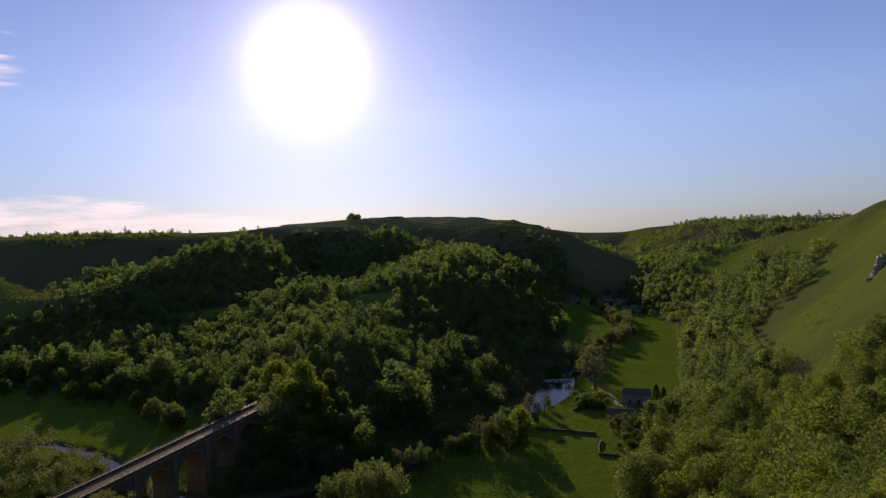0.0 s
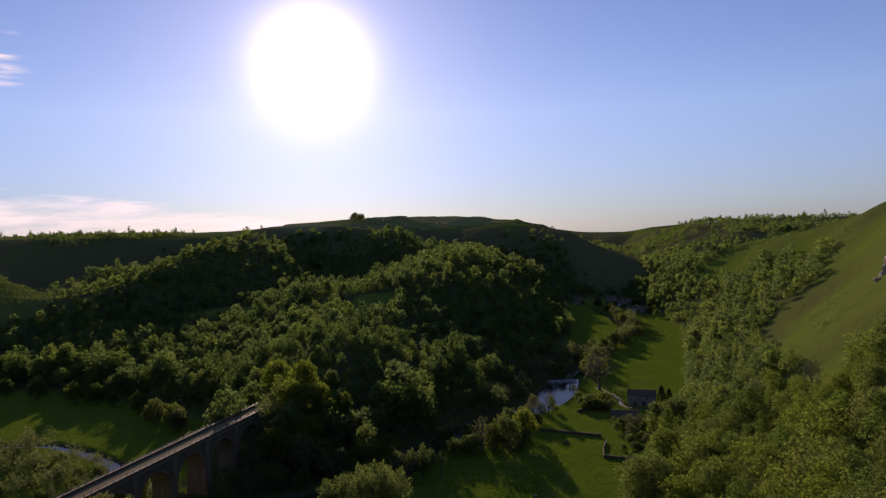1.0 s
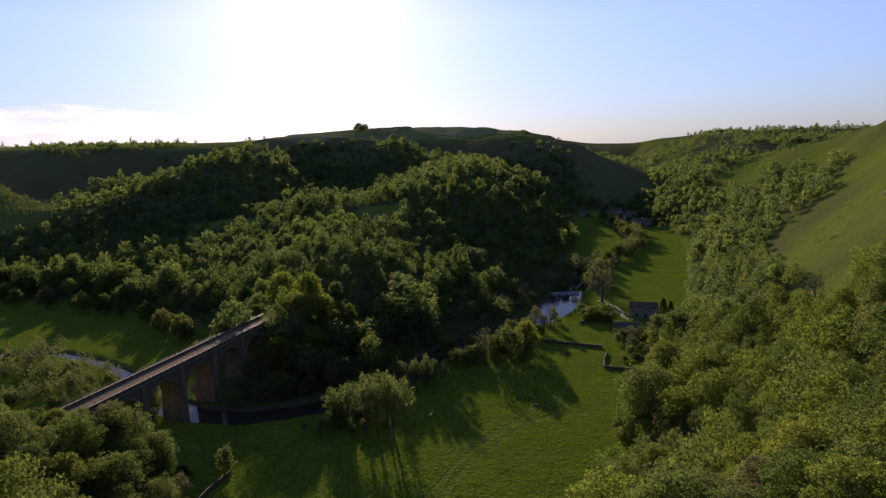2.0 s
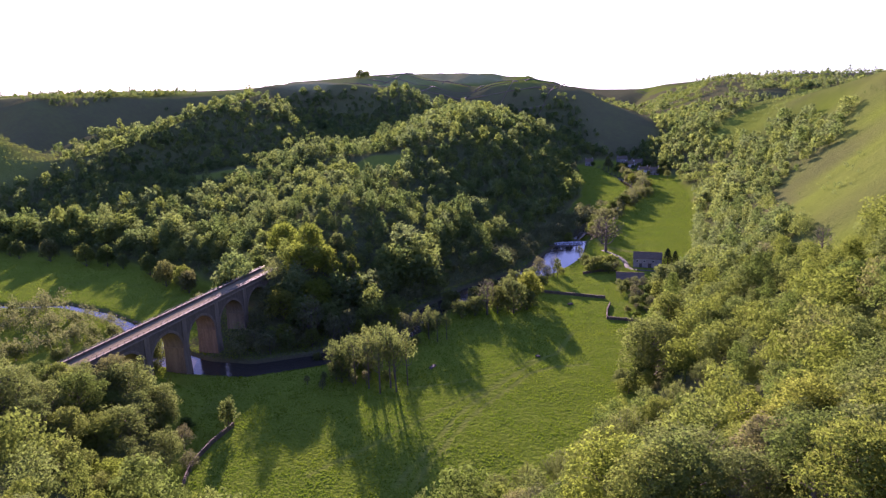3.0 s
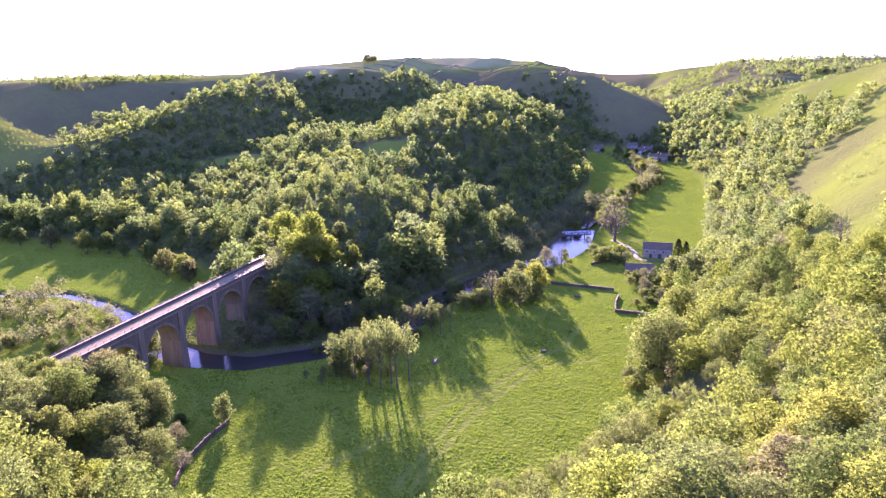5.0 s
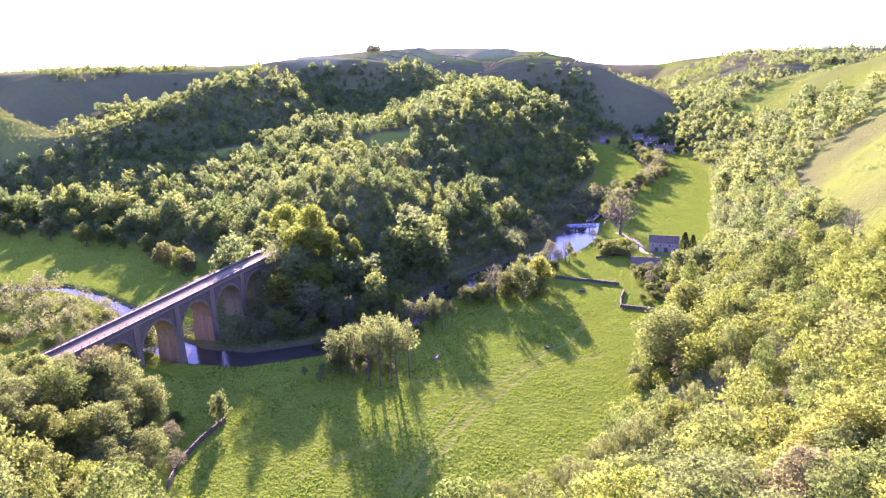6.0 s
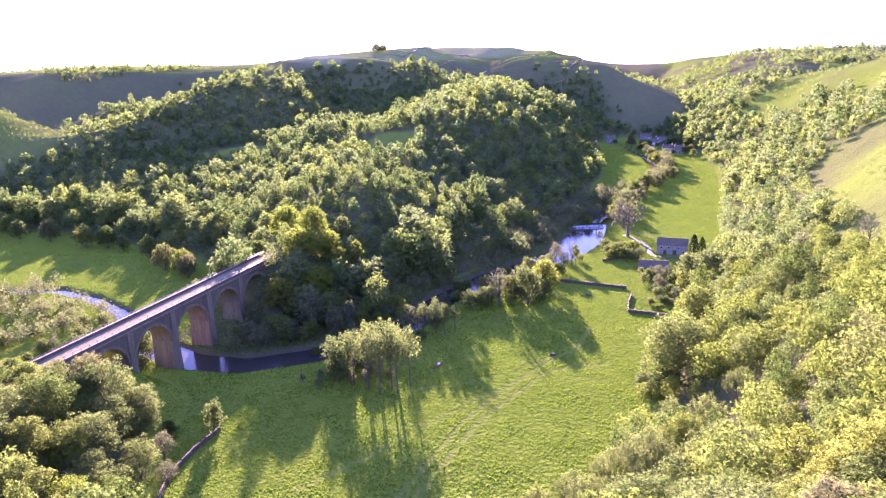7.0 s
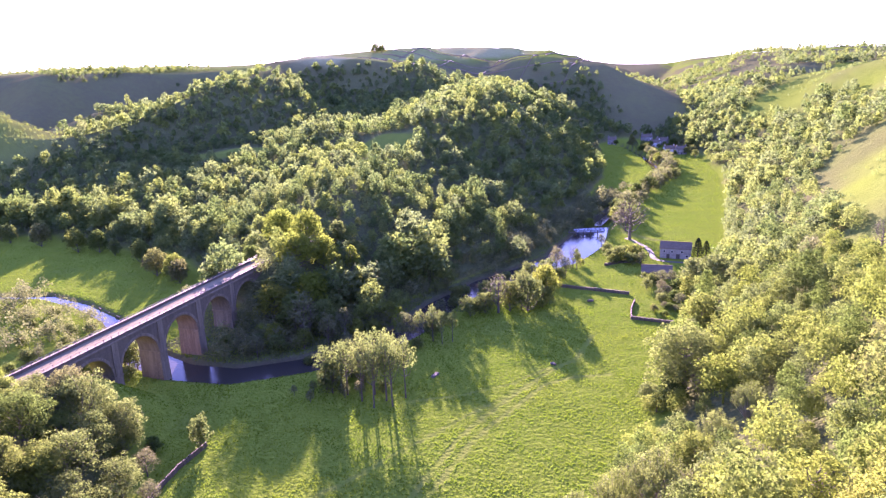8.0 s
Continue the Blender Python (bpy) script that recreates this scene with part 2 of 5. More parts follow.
def surface(name, stops, scale, fine, rough=0.85, relief=0.4, depth=0.05, metal=0.0, spec=0.15, streak=1.0):
    """Opaque surface: a colour ramp over noise at two scales, with fine relief."""
    m, t, out = material(name)
    pos = t.nodes.new("ShaderNodeNewGeometry").outputs["Position"]
    drawn = t.nodes.new("ShaderNodeMapping")
    drawn.inputs["Scale"].default_value = (1, 1, streak)
    t.links.new(pos, drawn.inputs["Vector"])
    a, b = noise_tex(t, scale, vector=drawn.outputs[0]), noise_tex(t, fine, 4, 0.7, vector=pos)
    blend = t.nodes.new("ShaderNodeMath")
    blend.operation = "MULTIPLY_ADD"
    blend.inputs[1].default_value = 0.45
    t.links.new(b, blend.inputs[0])
    half = t.nodes.new("ShaderNodeMath")
    half.operation = "MULTIPLY"
    half.inputs[1].default_value = 0.55
    t.links.new(a, half.inputs[0])
    t.links.new(half.outputs[0], blend.inputs[2])
    p = node(t, "ShaderNodeBsdfPrincipled", Roughness=rough, Metallic=metal)
    p.inputs["Specular IOR Level"].default_value = spec
    t.links.new(ramp(t, blend.outputs[0], stops), p.inputs["Base Color"])
    t.links.new(bump(t, b, relief, depth), p.inputs["Normal"])
    t.links.new(p.outputs[0], out.inputs[0])
    return m


def attribute(t, name):
    a = t.nodes.new("ShaderNodeAttribute")
    a.attribute_name = name
    return a.outputs["Fac"]


def ground_material():
    m, t, out = material("turf_and_woodland_floor")
    pos = t.nodes.new("ShaderNodeNewGeometry").outputs["Position"]
    broad, mid, fine = noise_tex(t, 0.018, 5, 0.6, pos), noise_tex(t, 0.16, 6, 0.65, pos), noise_tex(t, 1.1, 5, 0.7, pos)
    meadow = ramp(t, mid, [(0.25, (0.104, 0.160, 0.017)), (0.5, (0.134, 0.186, 0.020)), (0.75, (0.160, 0.204, 0.027))])
    meadow = mix(t, 0.55, meadow, ramp(t, fine, [(0.3, (0.080, 0.138, 0.016)), (0.7, (0.148, 0.204, 0.026))]))
    hill = ramp(t, broad, [(0.25, (0.094, 0.086, 0.042)), (0.5, (0.104, 0.106, 0.044)), (0.72, (0.114, 0.130, 0.044))])
    hill = mix(t, 0.5, hill, ramp(t, mid, [(0.3, (0.090, 0.078, 0.042)), (0.7, (0.110, 0.122, 0.046))]))
    litter = ramp(t, fine, [(0.3, (0.052, 0.060, 0.026)), (0.7, (0.092, 0.112, 0.038))])
    col = mix(t, attribute(t, "meadow"), hill, meadow)
    col = mix(t, attribute(t, "wood"), col, litter)
    col = mix(t, attribute(t, "straw"), col, ramp(t, mid, [(0.3, (0.20, 0.20, 0.088)), (0.7, (0.26, 0.25, 0.115))]))
    col = mix(t, attribute(t, "track"), col, (0.150, 0.172, 0.042))
    col = mix(t, attribute(t, "bank"), col, (0.075, 0.062, 0.040))
    p = node(t, "ShaderNodeBsdfDiffuse", Roughness=0.6)
    t.links.new(col, p.inputs["Color"])
    both = t.nodes.new("ShaderNodeMath")
    both.operation = "ADD"
    t.links.new(mid, both.inputs[0])
    t.links.new(noise_tex(t, 0.75, 4, 0.55, pos), both.inputs[1])
    t.links.new(bump(t, both.outputs[0], 1.0, 0.9), p.inputs["Normal"])
    t.links.new(p.outputs[0], out.inputs[0])
    return m


LEAF_STOPS = [(0.0, (0.056, 0.084, 0.026)), (0.25, (0.092, 0.132, 0.032)), (0.45, (0.114, 0.146, 0.050)), (0.7, (0.142, 0.176, 0.034)), (0.90, (0.132, 0.160, 0.040)), (1.0, (0.138, 0.124, 0.068))]


def leaf_material(name, stops, by_object=True, through=0.52, vary=0.16, grain=6.0, gaps=0.43):
    """Sprays of leaves with gaps between the leaflets: light is scattered back and through them; the hue varies from tree to tree and spray to spray."""
    m, t, out = material(name)
    if by_object:
        source = t.nodes.new("ShaderNodeObjectInfo").outputs["Random"]
    else:
        source = attribute(t, "tint")
    col = ramp(t, source, stops)
    island = t.nodes.new("ShaderNodeNewGeometry").outputs["Random Per Island"]
    col = mix(t, vary, col, ramp(t, island, [(0.0, (0.55, 0.57, 0.52)), (1.0, (1.35, 1.32, 1.25))]), "MULTIPLY")
    warm = mix(t, 1.0, col, (0.93, 1.05, 0.72), "MULTIPLY")
    diffuse = node(t, "ShaderNodeBsdfDiffuse")
    back = node(t, "ShaderNodeBsdfTranslucent")
    t.links.new(col, diffuse.inputs["Color"])
    t.links.new(warm, back.inputs["Color"])
    both = node(t, "ShaderNodeMixShader", Fac=through)
    t.links.new(diffuse.outputs[0], both.inputs[1])
    t.links.new(back.outputs[0], both.inputs[2])
    if gaps:
        place = t.nodes.new("ShaderNodeNewGeometry").outputs["Position"]
        hole = t.nodes.new("ShaderNodeMapRange")
        hole.inputs["From Min"].default_value, hole.inputs["From Max"].default_value = gaps + 0.02, gaps - 0.02
        t.links.new(noise_tex(t, grain, 1.0, 0.5, place), hole.inputs["Value"])
        ragged = t.nodes.new("ShaderNodeMixShader")
        t.links.new(hole.outputs[0], ragged.inputs[0])
        t.links.new(both.outputs[0], ragged.inputs[1])
        t.links.new(t.nodes.new("ShaderNodeBsdfTransparent").outputs[0], ragged.inputs[2])
        both = ragged
    t.links.new(both.outputs[0], out.inputs[0])
    return m


def water_material():
    m, t, out = material("river_water")
    pos = t.nodes.new("ShaderNodeNewGeometry").outputs["Position"]
    p = node(t, "ShaderNodeBsdfPrincipled", Roughness=0.12, IOR=1.16)
    p.inputs["Base Color"].default_value = (0.030, 0.027, 0.019, 1)
    t.links.new(bump(t, noise_tex(t, 0.9, 4, 0.6, pos), 0.4, 0.09), p.inputs["Normal"])
    t.links.new(p.outputs[0], out.inputs[0])
    return m


GROUND = ground_material()
WATER = water_material()
LEAF = leaf_material("spring_leaves", LEAF_STOPS)
# mid and far woods: haze put into the leaf colours, bluer and paler
HAZED_STOPS = [(k, (1.06 * r, 1.10 * g, 1.32 * b)) for k, (r, g, b) in LEAF_STOPS]
FORE_STOPS = [(k, (0.97 * r, 1.0 * g, 0.9 * b)) for k, (r, g, b) in LEAF_STOPS]
LEAF_FORE = leaf_material("slope_leaves", FORE_STOPS, by_object=False, through=0.52, vary=0.16)
LEAF_HAZED = leaf_material("hazed_distant_leaves", HAZED_STOPS, by_object=False, through=0.52, grain=2.4, gaps=0.45)
LEAF_PALE = leaf_material("willow_leaves", [(0.0, (0.102, 0.136, 0.042)), (1.0, (0.136, 0.166, 0.052))])
LEAF_YELLOW = leaf_material("young_oak_leaves", [(0.0, (0.136, 0.182, 0.030)), (0.6, (0.160, 0.194, 0.033)), (1.0, (0.164, 0.180, 0.038))], through=0.64)
LEAF_CONIFER = leaf_material("conifer_needles", [(0.0, (0.018, 0.030, 0.012)), (1.0, (0.026, 0.042, 0.016))], through=0.2)
LEAF_BUD = leaf_material("budding_leaves", [(0.0, (0.104, 0.120, 0.056)), (0.5, (0.124, 0.144, 0.060)), (1.0, (0.134, 0.134, 0.070))], through=0.4)
LEAF_SCRUB = leaf_material("sallow_scrub_leaves", [(0.0, (0.105, 0.112, 0.056)), (0.5, (0.138, 0.155, 0.066)), (1.0, (0.170, 0.182, 0.078))], by_object=False, through=0.4)
LEAF_SPRAY = leaf_material("sallow_leaves", [(0.0, (0.118, 0.150, 0.044)), (1.0, (0.150, 0.180, 0.050))], gaps=0)
BLOSSOM = leaf_material("blossom_and_leaves", [(0.0, (0.30, 0.31, 0.24)), (1.0, (0.40, 0.40, 0.33))])
GRASS = leaf_material("meadow_grass_blades", [(0.0, (0.094, 0.170, 0.012)), (0.6, (0.134, 0.204, 0.016)), (1.0, (0.162, 0.214, 0.020))], by_object=False, through=0.45, gaps=0)
TWIG = surface("bare_twigs", [(0.3, (0.13, 0.115, 0.08)), (0.7, (0.23, 0.21, 0.155))], 0.5, 6)
BARK = surface("bark", [(0.3, (0.050, 0.042, 0.032)), (0.7, (0.130, 0.110, 0.085))], 0.6, 5, relief=0.8)
STONE = surface("weathered_gritstone", [(0.28, (0.068, 0.052, 0.034)), (0.5, (0.142, 0.110, 0.070)), (0.75, (0.250, 0.198, 0.124))], 0.9, 2.4, relief=0.8, depth=0.12, streak=0.10)
STONE_DARK = surface("dark_gritstone", [(0.3, (0.060, 0.046, 0.031)), (0.7, (0.142, 0.110, 0.070))], 0.7, 1.8, relief=0.8, depth=0.12, streak=0.12)
BRICK = surface("engineering_brick", [(0.3, (0.070, 0.056, 0.038)), (0.7, (0.175, 0.142, 0.095))], 1.0, 3.0, relief=0.6, depth=0.08, streak=0.08)
GRAVEL = surface("trail_gravel", [(0.3, (0.126, 0.108, 0.062)), (0.7, (0.215, 0.187, 0.108))], 0.25, 4.0, relief=0.4, spec=0.0)
METAL = surface("painted_iron", [(0.3, (0.050, 0.050, 0.050)), (0.7, (0.10, 0.10, 0.10))], 2, 9, rough=0.55)
SLATE = surface("roof_slates", [(0.3, (0.085, 0.064, 0.044)), (0.7, (0.165, 0.128, 0.090))], 0.6, 3.5, rough=0.9, spec=0.05)
WALL_LIME = surface("limestone_rubble", [(0.3, (0.14, 0.125, 0.105)), (0.7, (0.30, 0.275, 0.235))], 0.6, 3.0, relief=0.8, depth=0.1)
RENDERED = surface("pale_render", [(0.3, (0.36, 0.34, 0.30)), (0.7, (0.56, 0.53, 0.48))], 0.4, 3.0, relief=0.2)
PLANK = surface("weathered_wood", [(0.3, (0.05, 0.042, 0.032)), (0.7, (0.12, 0.10, 0.078))], 0.8, 6.0)
FOAM = surface("white_water", [(0.44, (0.06, 0.07, 0.07)), (0.62, (0.62, 0.64, 0.66))], 0.9, 4.0, rough=0.4, relief=0.9, depth=0.2)
ROCK = surface("limestone_crag", [(0.3, (0.11, 0.10, 0.085)), (0.7, (0.25, 0.23, 0.20))], 0.3, 1.6, relief=0.9, depth=0.2)
ROAD = surface("worn_track", [(0.3, (0.058, 0.060, 0.034)), (0.7, (0.11, 0.106, 0.068))], 0.5, 3.0)
GLASS_DARK = surface("dark_window_glass", [(0.3, (0.015, 0.017, 0.02)), (0.7, (0.03, 0.034, 0.04))], 0.5, 2.0, rough=0.12, relief=0.0, spec=0.5)
DOOR_PAINT = surface("dark_painted_wood", [(0.3, (0.04, 0.035, 0.03)), (0.7, (0.08, 0.07, 0.06))], 1.5, 8.0, rough=0.6)


# ---------------------------------------------------------------- helpers for things
def holder(name, m, label, category, group="", kind=""):
    e = new(name)
    e.matrix_world = m
    return tagged(e, label, category, group, kind)


def part(name, bm, mat, parent, label=""):
    """Links a bmesh, or a mesh that is ready, as one part under a thing or a part."""
    if isinstance(bm, bpy.types.Mesh):
        me = bm
    else:
        me = bpy.data.meshes.new(name)
        bm.to_mesh(me)
        bm.free()
    if mat is not None and not me.materials:
        me.materials.append(mat)
    ob = new(name, me)
    ob.parent = parent
    return tagged(ob, label)


def box(bm, x0, x1, y0, y1, z0, z1, bevel=0.0):
    got = bmesh.ops.create_cube(bm, size=1, matrix=Matrix.Translation(((x0 + x1) / 2, (y0 + y1) / 2, (z0 + z1) / 2)) @ Matrix.Diagonal((x1 - x0, y1 - y0, z1 - z0, 1)))
    if bevel:
        edges = {e for v in got["verts"] for e in v.link_edges}
        bmesh.ops.bevel(bm, geom=list(edges), offset=bevel, segments=1, affect="EDGES")
    return bm


def box_bm(*args, **more):
    return box(bmesh.new(), *args, **more)


# ---------------------------------------------------------------- ground, river
def dressed(x, y):
    """What covers the ground: shares of meadow, woodland floor, worn track and bare bank."""
    d = floor_distance(x, y)
    near = inside(x, y, NEAR_SIDE)
    ragged = d * np.where(near | (x < -175), 1, 4) + 5 * waves(x, y, 18, 21)
    meadow = smooth(14, 2, ragged)
    meadow = np.maximum(meadow, 0.7 * clearing(x, y))
    shore = inside(x, y, RIVER[3:15] + FAR_FOOT[13:3:-1])
    meadow = np.where(shore, 0, meadow)
    meadow = np.maximum(meadow, 0.75 * smooth(940, 1020, y) * smooth(94, 104, terrain(x, y)))
    meadow = np.maximum(meadow, (0.66 + 0.32 * waves(x, y, 38, 20)) * near * smooth(30, 60, d) * smooth(980, 900, y))
    meadow = np.maximum(meadow, smooth(0, 60, x) * smooth(980, 1060, y) * (0.45 + 0.4 * np.sign(waves(x, y, 110, 32))))
    wood = np.where(shore, 1, woods(x, y))
    sway = 0.8 * waves(x, y, 14, 28)
    e1, _ = seg_distance(x + sway, y, [(-50, 150), (-48, 166), (-44.5, 188), (-38.5, 208), (-30.5, 227), (-22, 234), (-12, 238)])
    e2, _ = seg_distance(x + sway, y, [(-54, 150), (-52, 166), (-48.5, 190), (-42, 211), (-33, 231), (-24, 247), (-20, 270)])
    e4, _ = seg_distance(x + sway, y, [(-78, 150), (-66, 172), (-54, 194), (-44, 212), (-33, 231)])
    e5, _ = seg_distance(x + sway, y, [(-70, 206), (-56, 213), (-42, 224), (-30, 240)])
    e3, _ = seg_distance(x, y, [(22, 402), (14, 408), (0, 414), (-14, 426), (-18, 445)])
    track = np.maximum(0.5 * smooth(1.3, 0.4, np.minimum(np.minimum(e1, e2), np.minimum(e4, e5) + 0.3 + 0.3 * waves(x, y, 9, 27))), 0.6 * smooth(3.0, 1.2, e3))
    r, share = seg_distance(x, y, RIVER)
    bank = smooth(2.4, 0.6, np.abs(r - river_width(share) - 0.8)) * 0.8
    meadow = np.maximum(meadow, 0.65 * np.exp(-((x + 580) ** 2 + (y - 495) ** 2) / 90.0 ** 2))
    straw = smooth(960, 1010, y) * smooth(100, 107, terrain(x, y)) * (0.45 + 0.4 * smooth(-0.25, 0.2, waves(x, y, 85, 29))) * smooth(-200, -260, x)
    straw = np.maximum(straw, smooth(1.1, 0.85, np.hypot((x + 468) / 58, (y - 972) / 42)))
    return meadow, wood * (1 - meadow), track, bank, straw


CLEARINGS = ((-195, 526, 25, 38), (-345, 560, 50, 15), (-285, 548, 16, 8), (-250, 600, 22, 12), (-120, 700, 20, 14))


def clearing(x, y):
    out = np.zeros(np.shape(x))
    for cx, cy, rx, ry in CLEARINGS:
        q = np.hypot((x - cx) / rx, (y - cy) / ry) + 0.25 * waves(x, y, 14, 22)
        out = np.maximum(out, smooth(1.15, 0.85, q))
    return out


FAR_SHORE = RIVER[6:13] + FAR_FOOT[12:6:-1]


def woods(x, y):
    """Share of ground under trees."""
    d = floor_distance(x, y)
    near = inside(x, y, NEAR_SIDE)
    edge = np.interp(y, [150, 240, 260, 300, 330, 430, 468, 484, 495, 520, 565, 600, 630, 655, 690, 720, 755, 780, 800, 820, 900], [120, 90, 64, 50, 46, 43, 44, 64, 84, 98, 104, 102, 98, 93, 84, 70, 54, 42, 66, 105, 120]) + 6 * waves(x, y, 35, 23) + 5 * waves(x, y, 12, 24)
    wn = smooth(edge + 6, edge - 6, d)
    height = terrain(x, y)
    wf = smooth(104, 90, height + 7 * waves(x, y, 60, 25)) * smooth(1080, 960, y + 40 * waves(x, y, 70, 26))
    wf = wf * np.where(y > 900, smooth(-20, -70, x + 0.25 * (y - 900)), 1)
    wf = wf * smooth(10, 60, x - np.interp(y, [352, 560, 850, 1250], [-560, -590, -700, -860]))
    beyond = smooth(20, 60, x) * smooth(930, 990, y) * smooth(1420, 1300, y)
    wf = np.maximum(wf, beyond * (0.16 + 0.7 * smooth(62, 48, height + 9 * waves(x, y, 50, 28))))
    bare = smooth(-285, -340, x) * smooth(600, 680, y)
    wf = wf * (1 - 0.2 * bare) * (1 - 0.25 * smooth(70, 92, height))
    e, share = seg_distance(x, y, RIDGE)
    rim = smooth(75, 50, e) * smooth(0.13, 0.24, share) * smooth(0.86, 0.7, share)
    wf = np.maximum(wf, 0.9 * rim)
    w = np.where(near, wn, wf)
    w = np.where(d < 3.5, 0, w)
    r, share = seg_distance(x, y, RIVER)
    w = np.where(inside(x, y, FAR_SHORE) & (r > river_width(share) + 2.5), 0.85, w)
    knoll = np.exp(-((x + 600) ** 2 + (y - 495) ** 2) / 115.0 ** 2)
    return w * (1 - clearing(x, y)) * smooth(0.5, 0.3, knoll)


def build_ground():
    gx, gy = axis(-4600, -320, 100, 4600, 2.2, 1.045), axis(-1600, 115, 430, 4700, 2.2, 1.045)
    X, Y = np.meshgrid(gx, gy)
    Z = terrain(X, Y)
    ny, nx = X.shape
    idx = np.arange(ny * nx).reshape(ny, nx)
    quads = np.stack([idx[:-1, :-1], idx[:-1, 1:], idx[1:, 1:], idx[1:, :-1]], -1).reshape(-1, 4)
    me = mesh_from("ground", np.stack([X, Y, Z], -1).reshape(-1, 3), quads)
    for name, value in zip(("meadow", "wood", "track", "bank", "straw"), dressed(X, Y)):
        me.attributes.new(name, "FLOAT", "POINT").data.foreach_set("value", value.ravel().astype(np.float32))
    me.materials.append(GROUND)
    tagged(new("ground", me), "green meadow valley floor between wooded grassy hillsides", "ground", kind="structure")


def ribbon(line, widths, z, steps=6, wiggle=0.0):
    pts = []
    for i in range(len(line) - 1):
        p0, p1, p2, p3 = (Vector(line[min(max(k, 0), len(line) - 1)]) for k in (i - 1, i, i + 1, i + 2))
        for s in range(steps):
            u = s / steps
            pts.append(0.5 * (2 * p1 + (p2 - p0) * u + (2 * p0 - 5 * p1 + 4 * p2 - p3) * u * u + (3 * p1 - p0 - 3 * p2 + p3) * u ** 3))
    pts.append(Vector(line[-1]))
    verts, faces = [], []
    for i, p in enumerate(pts):
        a = pts[min(i + 1, len(pts) - 1)] - pts[max(i - 1, 0)]
        n = Vector((-a.y, a.x)).normalized()
        w = widths(i / (len(pts) - 1)) if callable(widths) else widths
        for k in range(5):
            q = p + n * w * (k / 2 - 1)
            verts.append((q.x, q.y, z(q.x, q.y) if callable(z) else z))
        if i:
            faces += [(5 * i - 5 + k, 5 * i - 4 + k, 5 * i + k + 1, 5 * i + k) for k in range(4)]
    return mesh_from("ribbon", verts, faces)


WEIR = 4
build_ground()
lower, upper = RIVER[WEIR:], RIVER[:WEIR + 1]
for line, level, label in ((lower, 0.25, "calm dark river reflecting sky and trees"), (upper, 1.0, "narrow upstream river above the weir")):
    me = ribbon(line, 17.0 if line is lower else 2.4, level)
    me.materials.append(WATER)
    tagged(new("water", me), label, "river", kind="structure")


# ---------------------------------------------------------------- viaduct
SPAN, PITCH, RADIUS, CROWN = 16.4, 19.7, 8.2, 19.2
HALF, DECK_Z, LENGTH = 4.0, 22.0, 112.0


def arch_bay(centre):
    """Spandrel walls and vault of one bay: the wall from the arch's curve up to the deck, on both faces, and the vault between."""
    bm = bmesh.new()
    n = 22
    spring = CROWN - RADIUS
    rows = []
    for i in range(n + 1):
        a = math.pi * i / n
        y, z = centre - RADIUS * math.cos(a), spring + RADIUS * math.sin(a)
        rows.append([bm.verts.new(v) for v in ((HALF, y, z), (HALF, y, DECK_Z - 0.6), (-HALF, y, z), (-HALF, y, DECK_Z - 0.6))])
    for p, q in zip(rows, rows[1:]):
        bm.faces.new((p[0], q[0], q[1], p[1]))
        bm.faces.new((p[2], p[3], q[3], q[2]))
    bmesh.ops.recalc_face_normals(bm, faces=bm.faces)
    return bm


def vault(centre):
    bm = bmesh.new()
    n = 22
    rows = []
    for i in range(n + 1):
        a = math.pi * i / n
        inner = [bm.verts.new((s * (HALF - 0.02), centre - (RADIUS - 0.02) * math.cos(a), CROWN - RADIUS + (RADIUS - 0.02) * math.sin(a))) for s in (1, -1)]
        outer = [bm.verts.new((s * (HALF - 0.02), centre - (RADIUS + 0.5) * math.cos(a), CROWN - RADIUS + (RADIUS + 0.5) * math.sin(a))) for s in (1, -1)]
        rows.append(inner + outer)
    for p, q in zip(rows, rows[1:]):
        bm.faces.new((p[0], p[1], q[1], q[0]))
        bm.faces.new((p[2], q[2], q[3], p[3]))
    return bm


def voussoir(face):
    """One wedge-shaped stone of the ring round the arch, proud of the wall, at the crown."""
    bm = bmesh.new()
    half = 0.46 * math.pi / 24
    ring = []
    for x, shrink in ((face * (HALF - 0.05), 0), (face * (HALF + 0.10), 0), (face * (HALF + 0.14), 0.05)):
        for r, a in ((RADIUS + shrink, -half + shrink / 9), (RADIUS + shrink, half - shrink / 9), (RADIUS + 0.95 - shrink, half - shrink / 9), (RADIUS + 0.95 - shrink, -half + shrink / 9)):
            ring.append(bm.verts.new((x, r * math.sin(a), r * math.cos(a))))
    for k in range(4):
        for j in (0, 4):
            bm.faces.new((ring[j + k], ring[j + (k + 1) % 4], ring[j + 4 + (k + 1) % 4], ring[j + 4 + k]))
    bm.faces.new(ring[8:])
    bmesh.ops.recalc_face_normals(bm, faces=bm.faces)
    me = bpy.data.meshes.new("voussoir")
    bm.to_mesh(me)
    bm.free()
    me.materials.append(STONE)
    return me


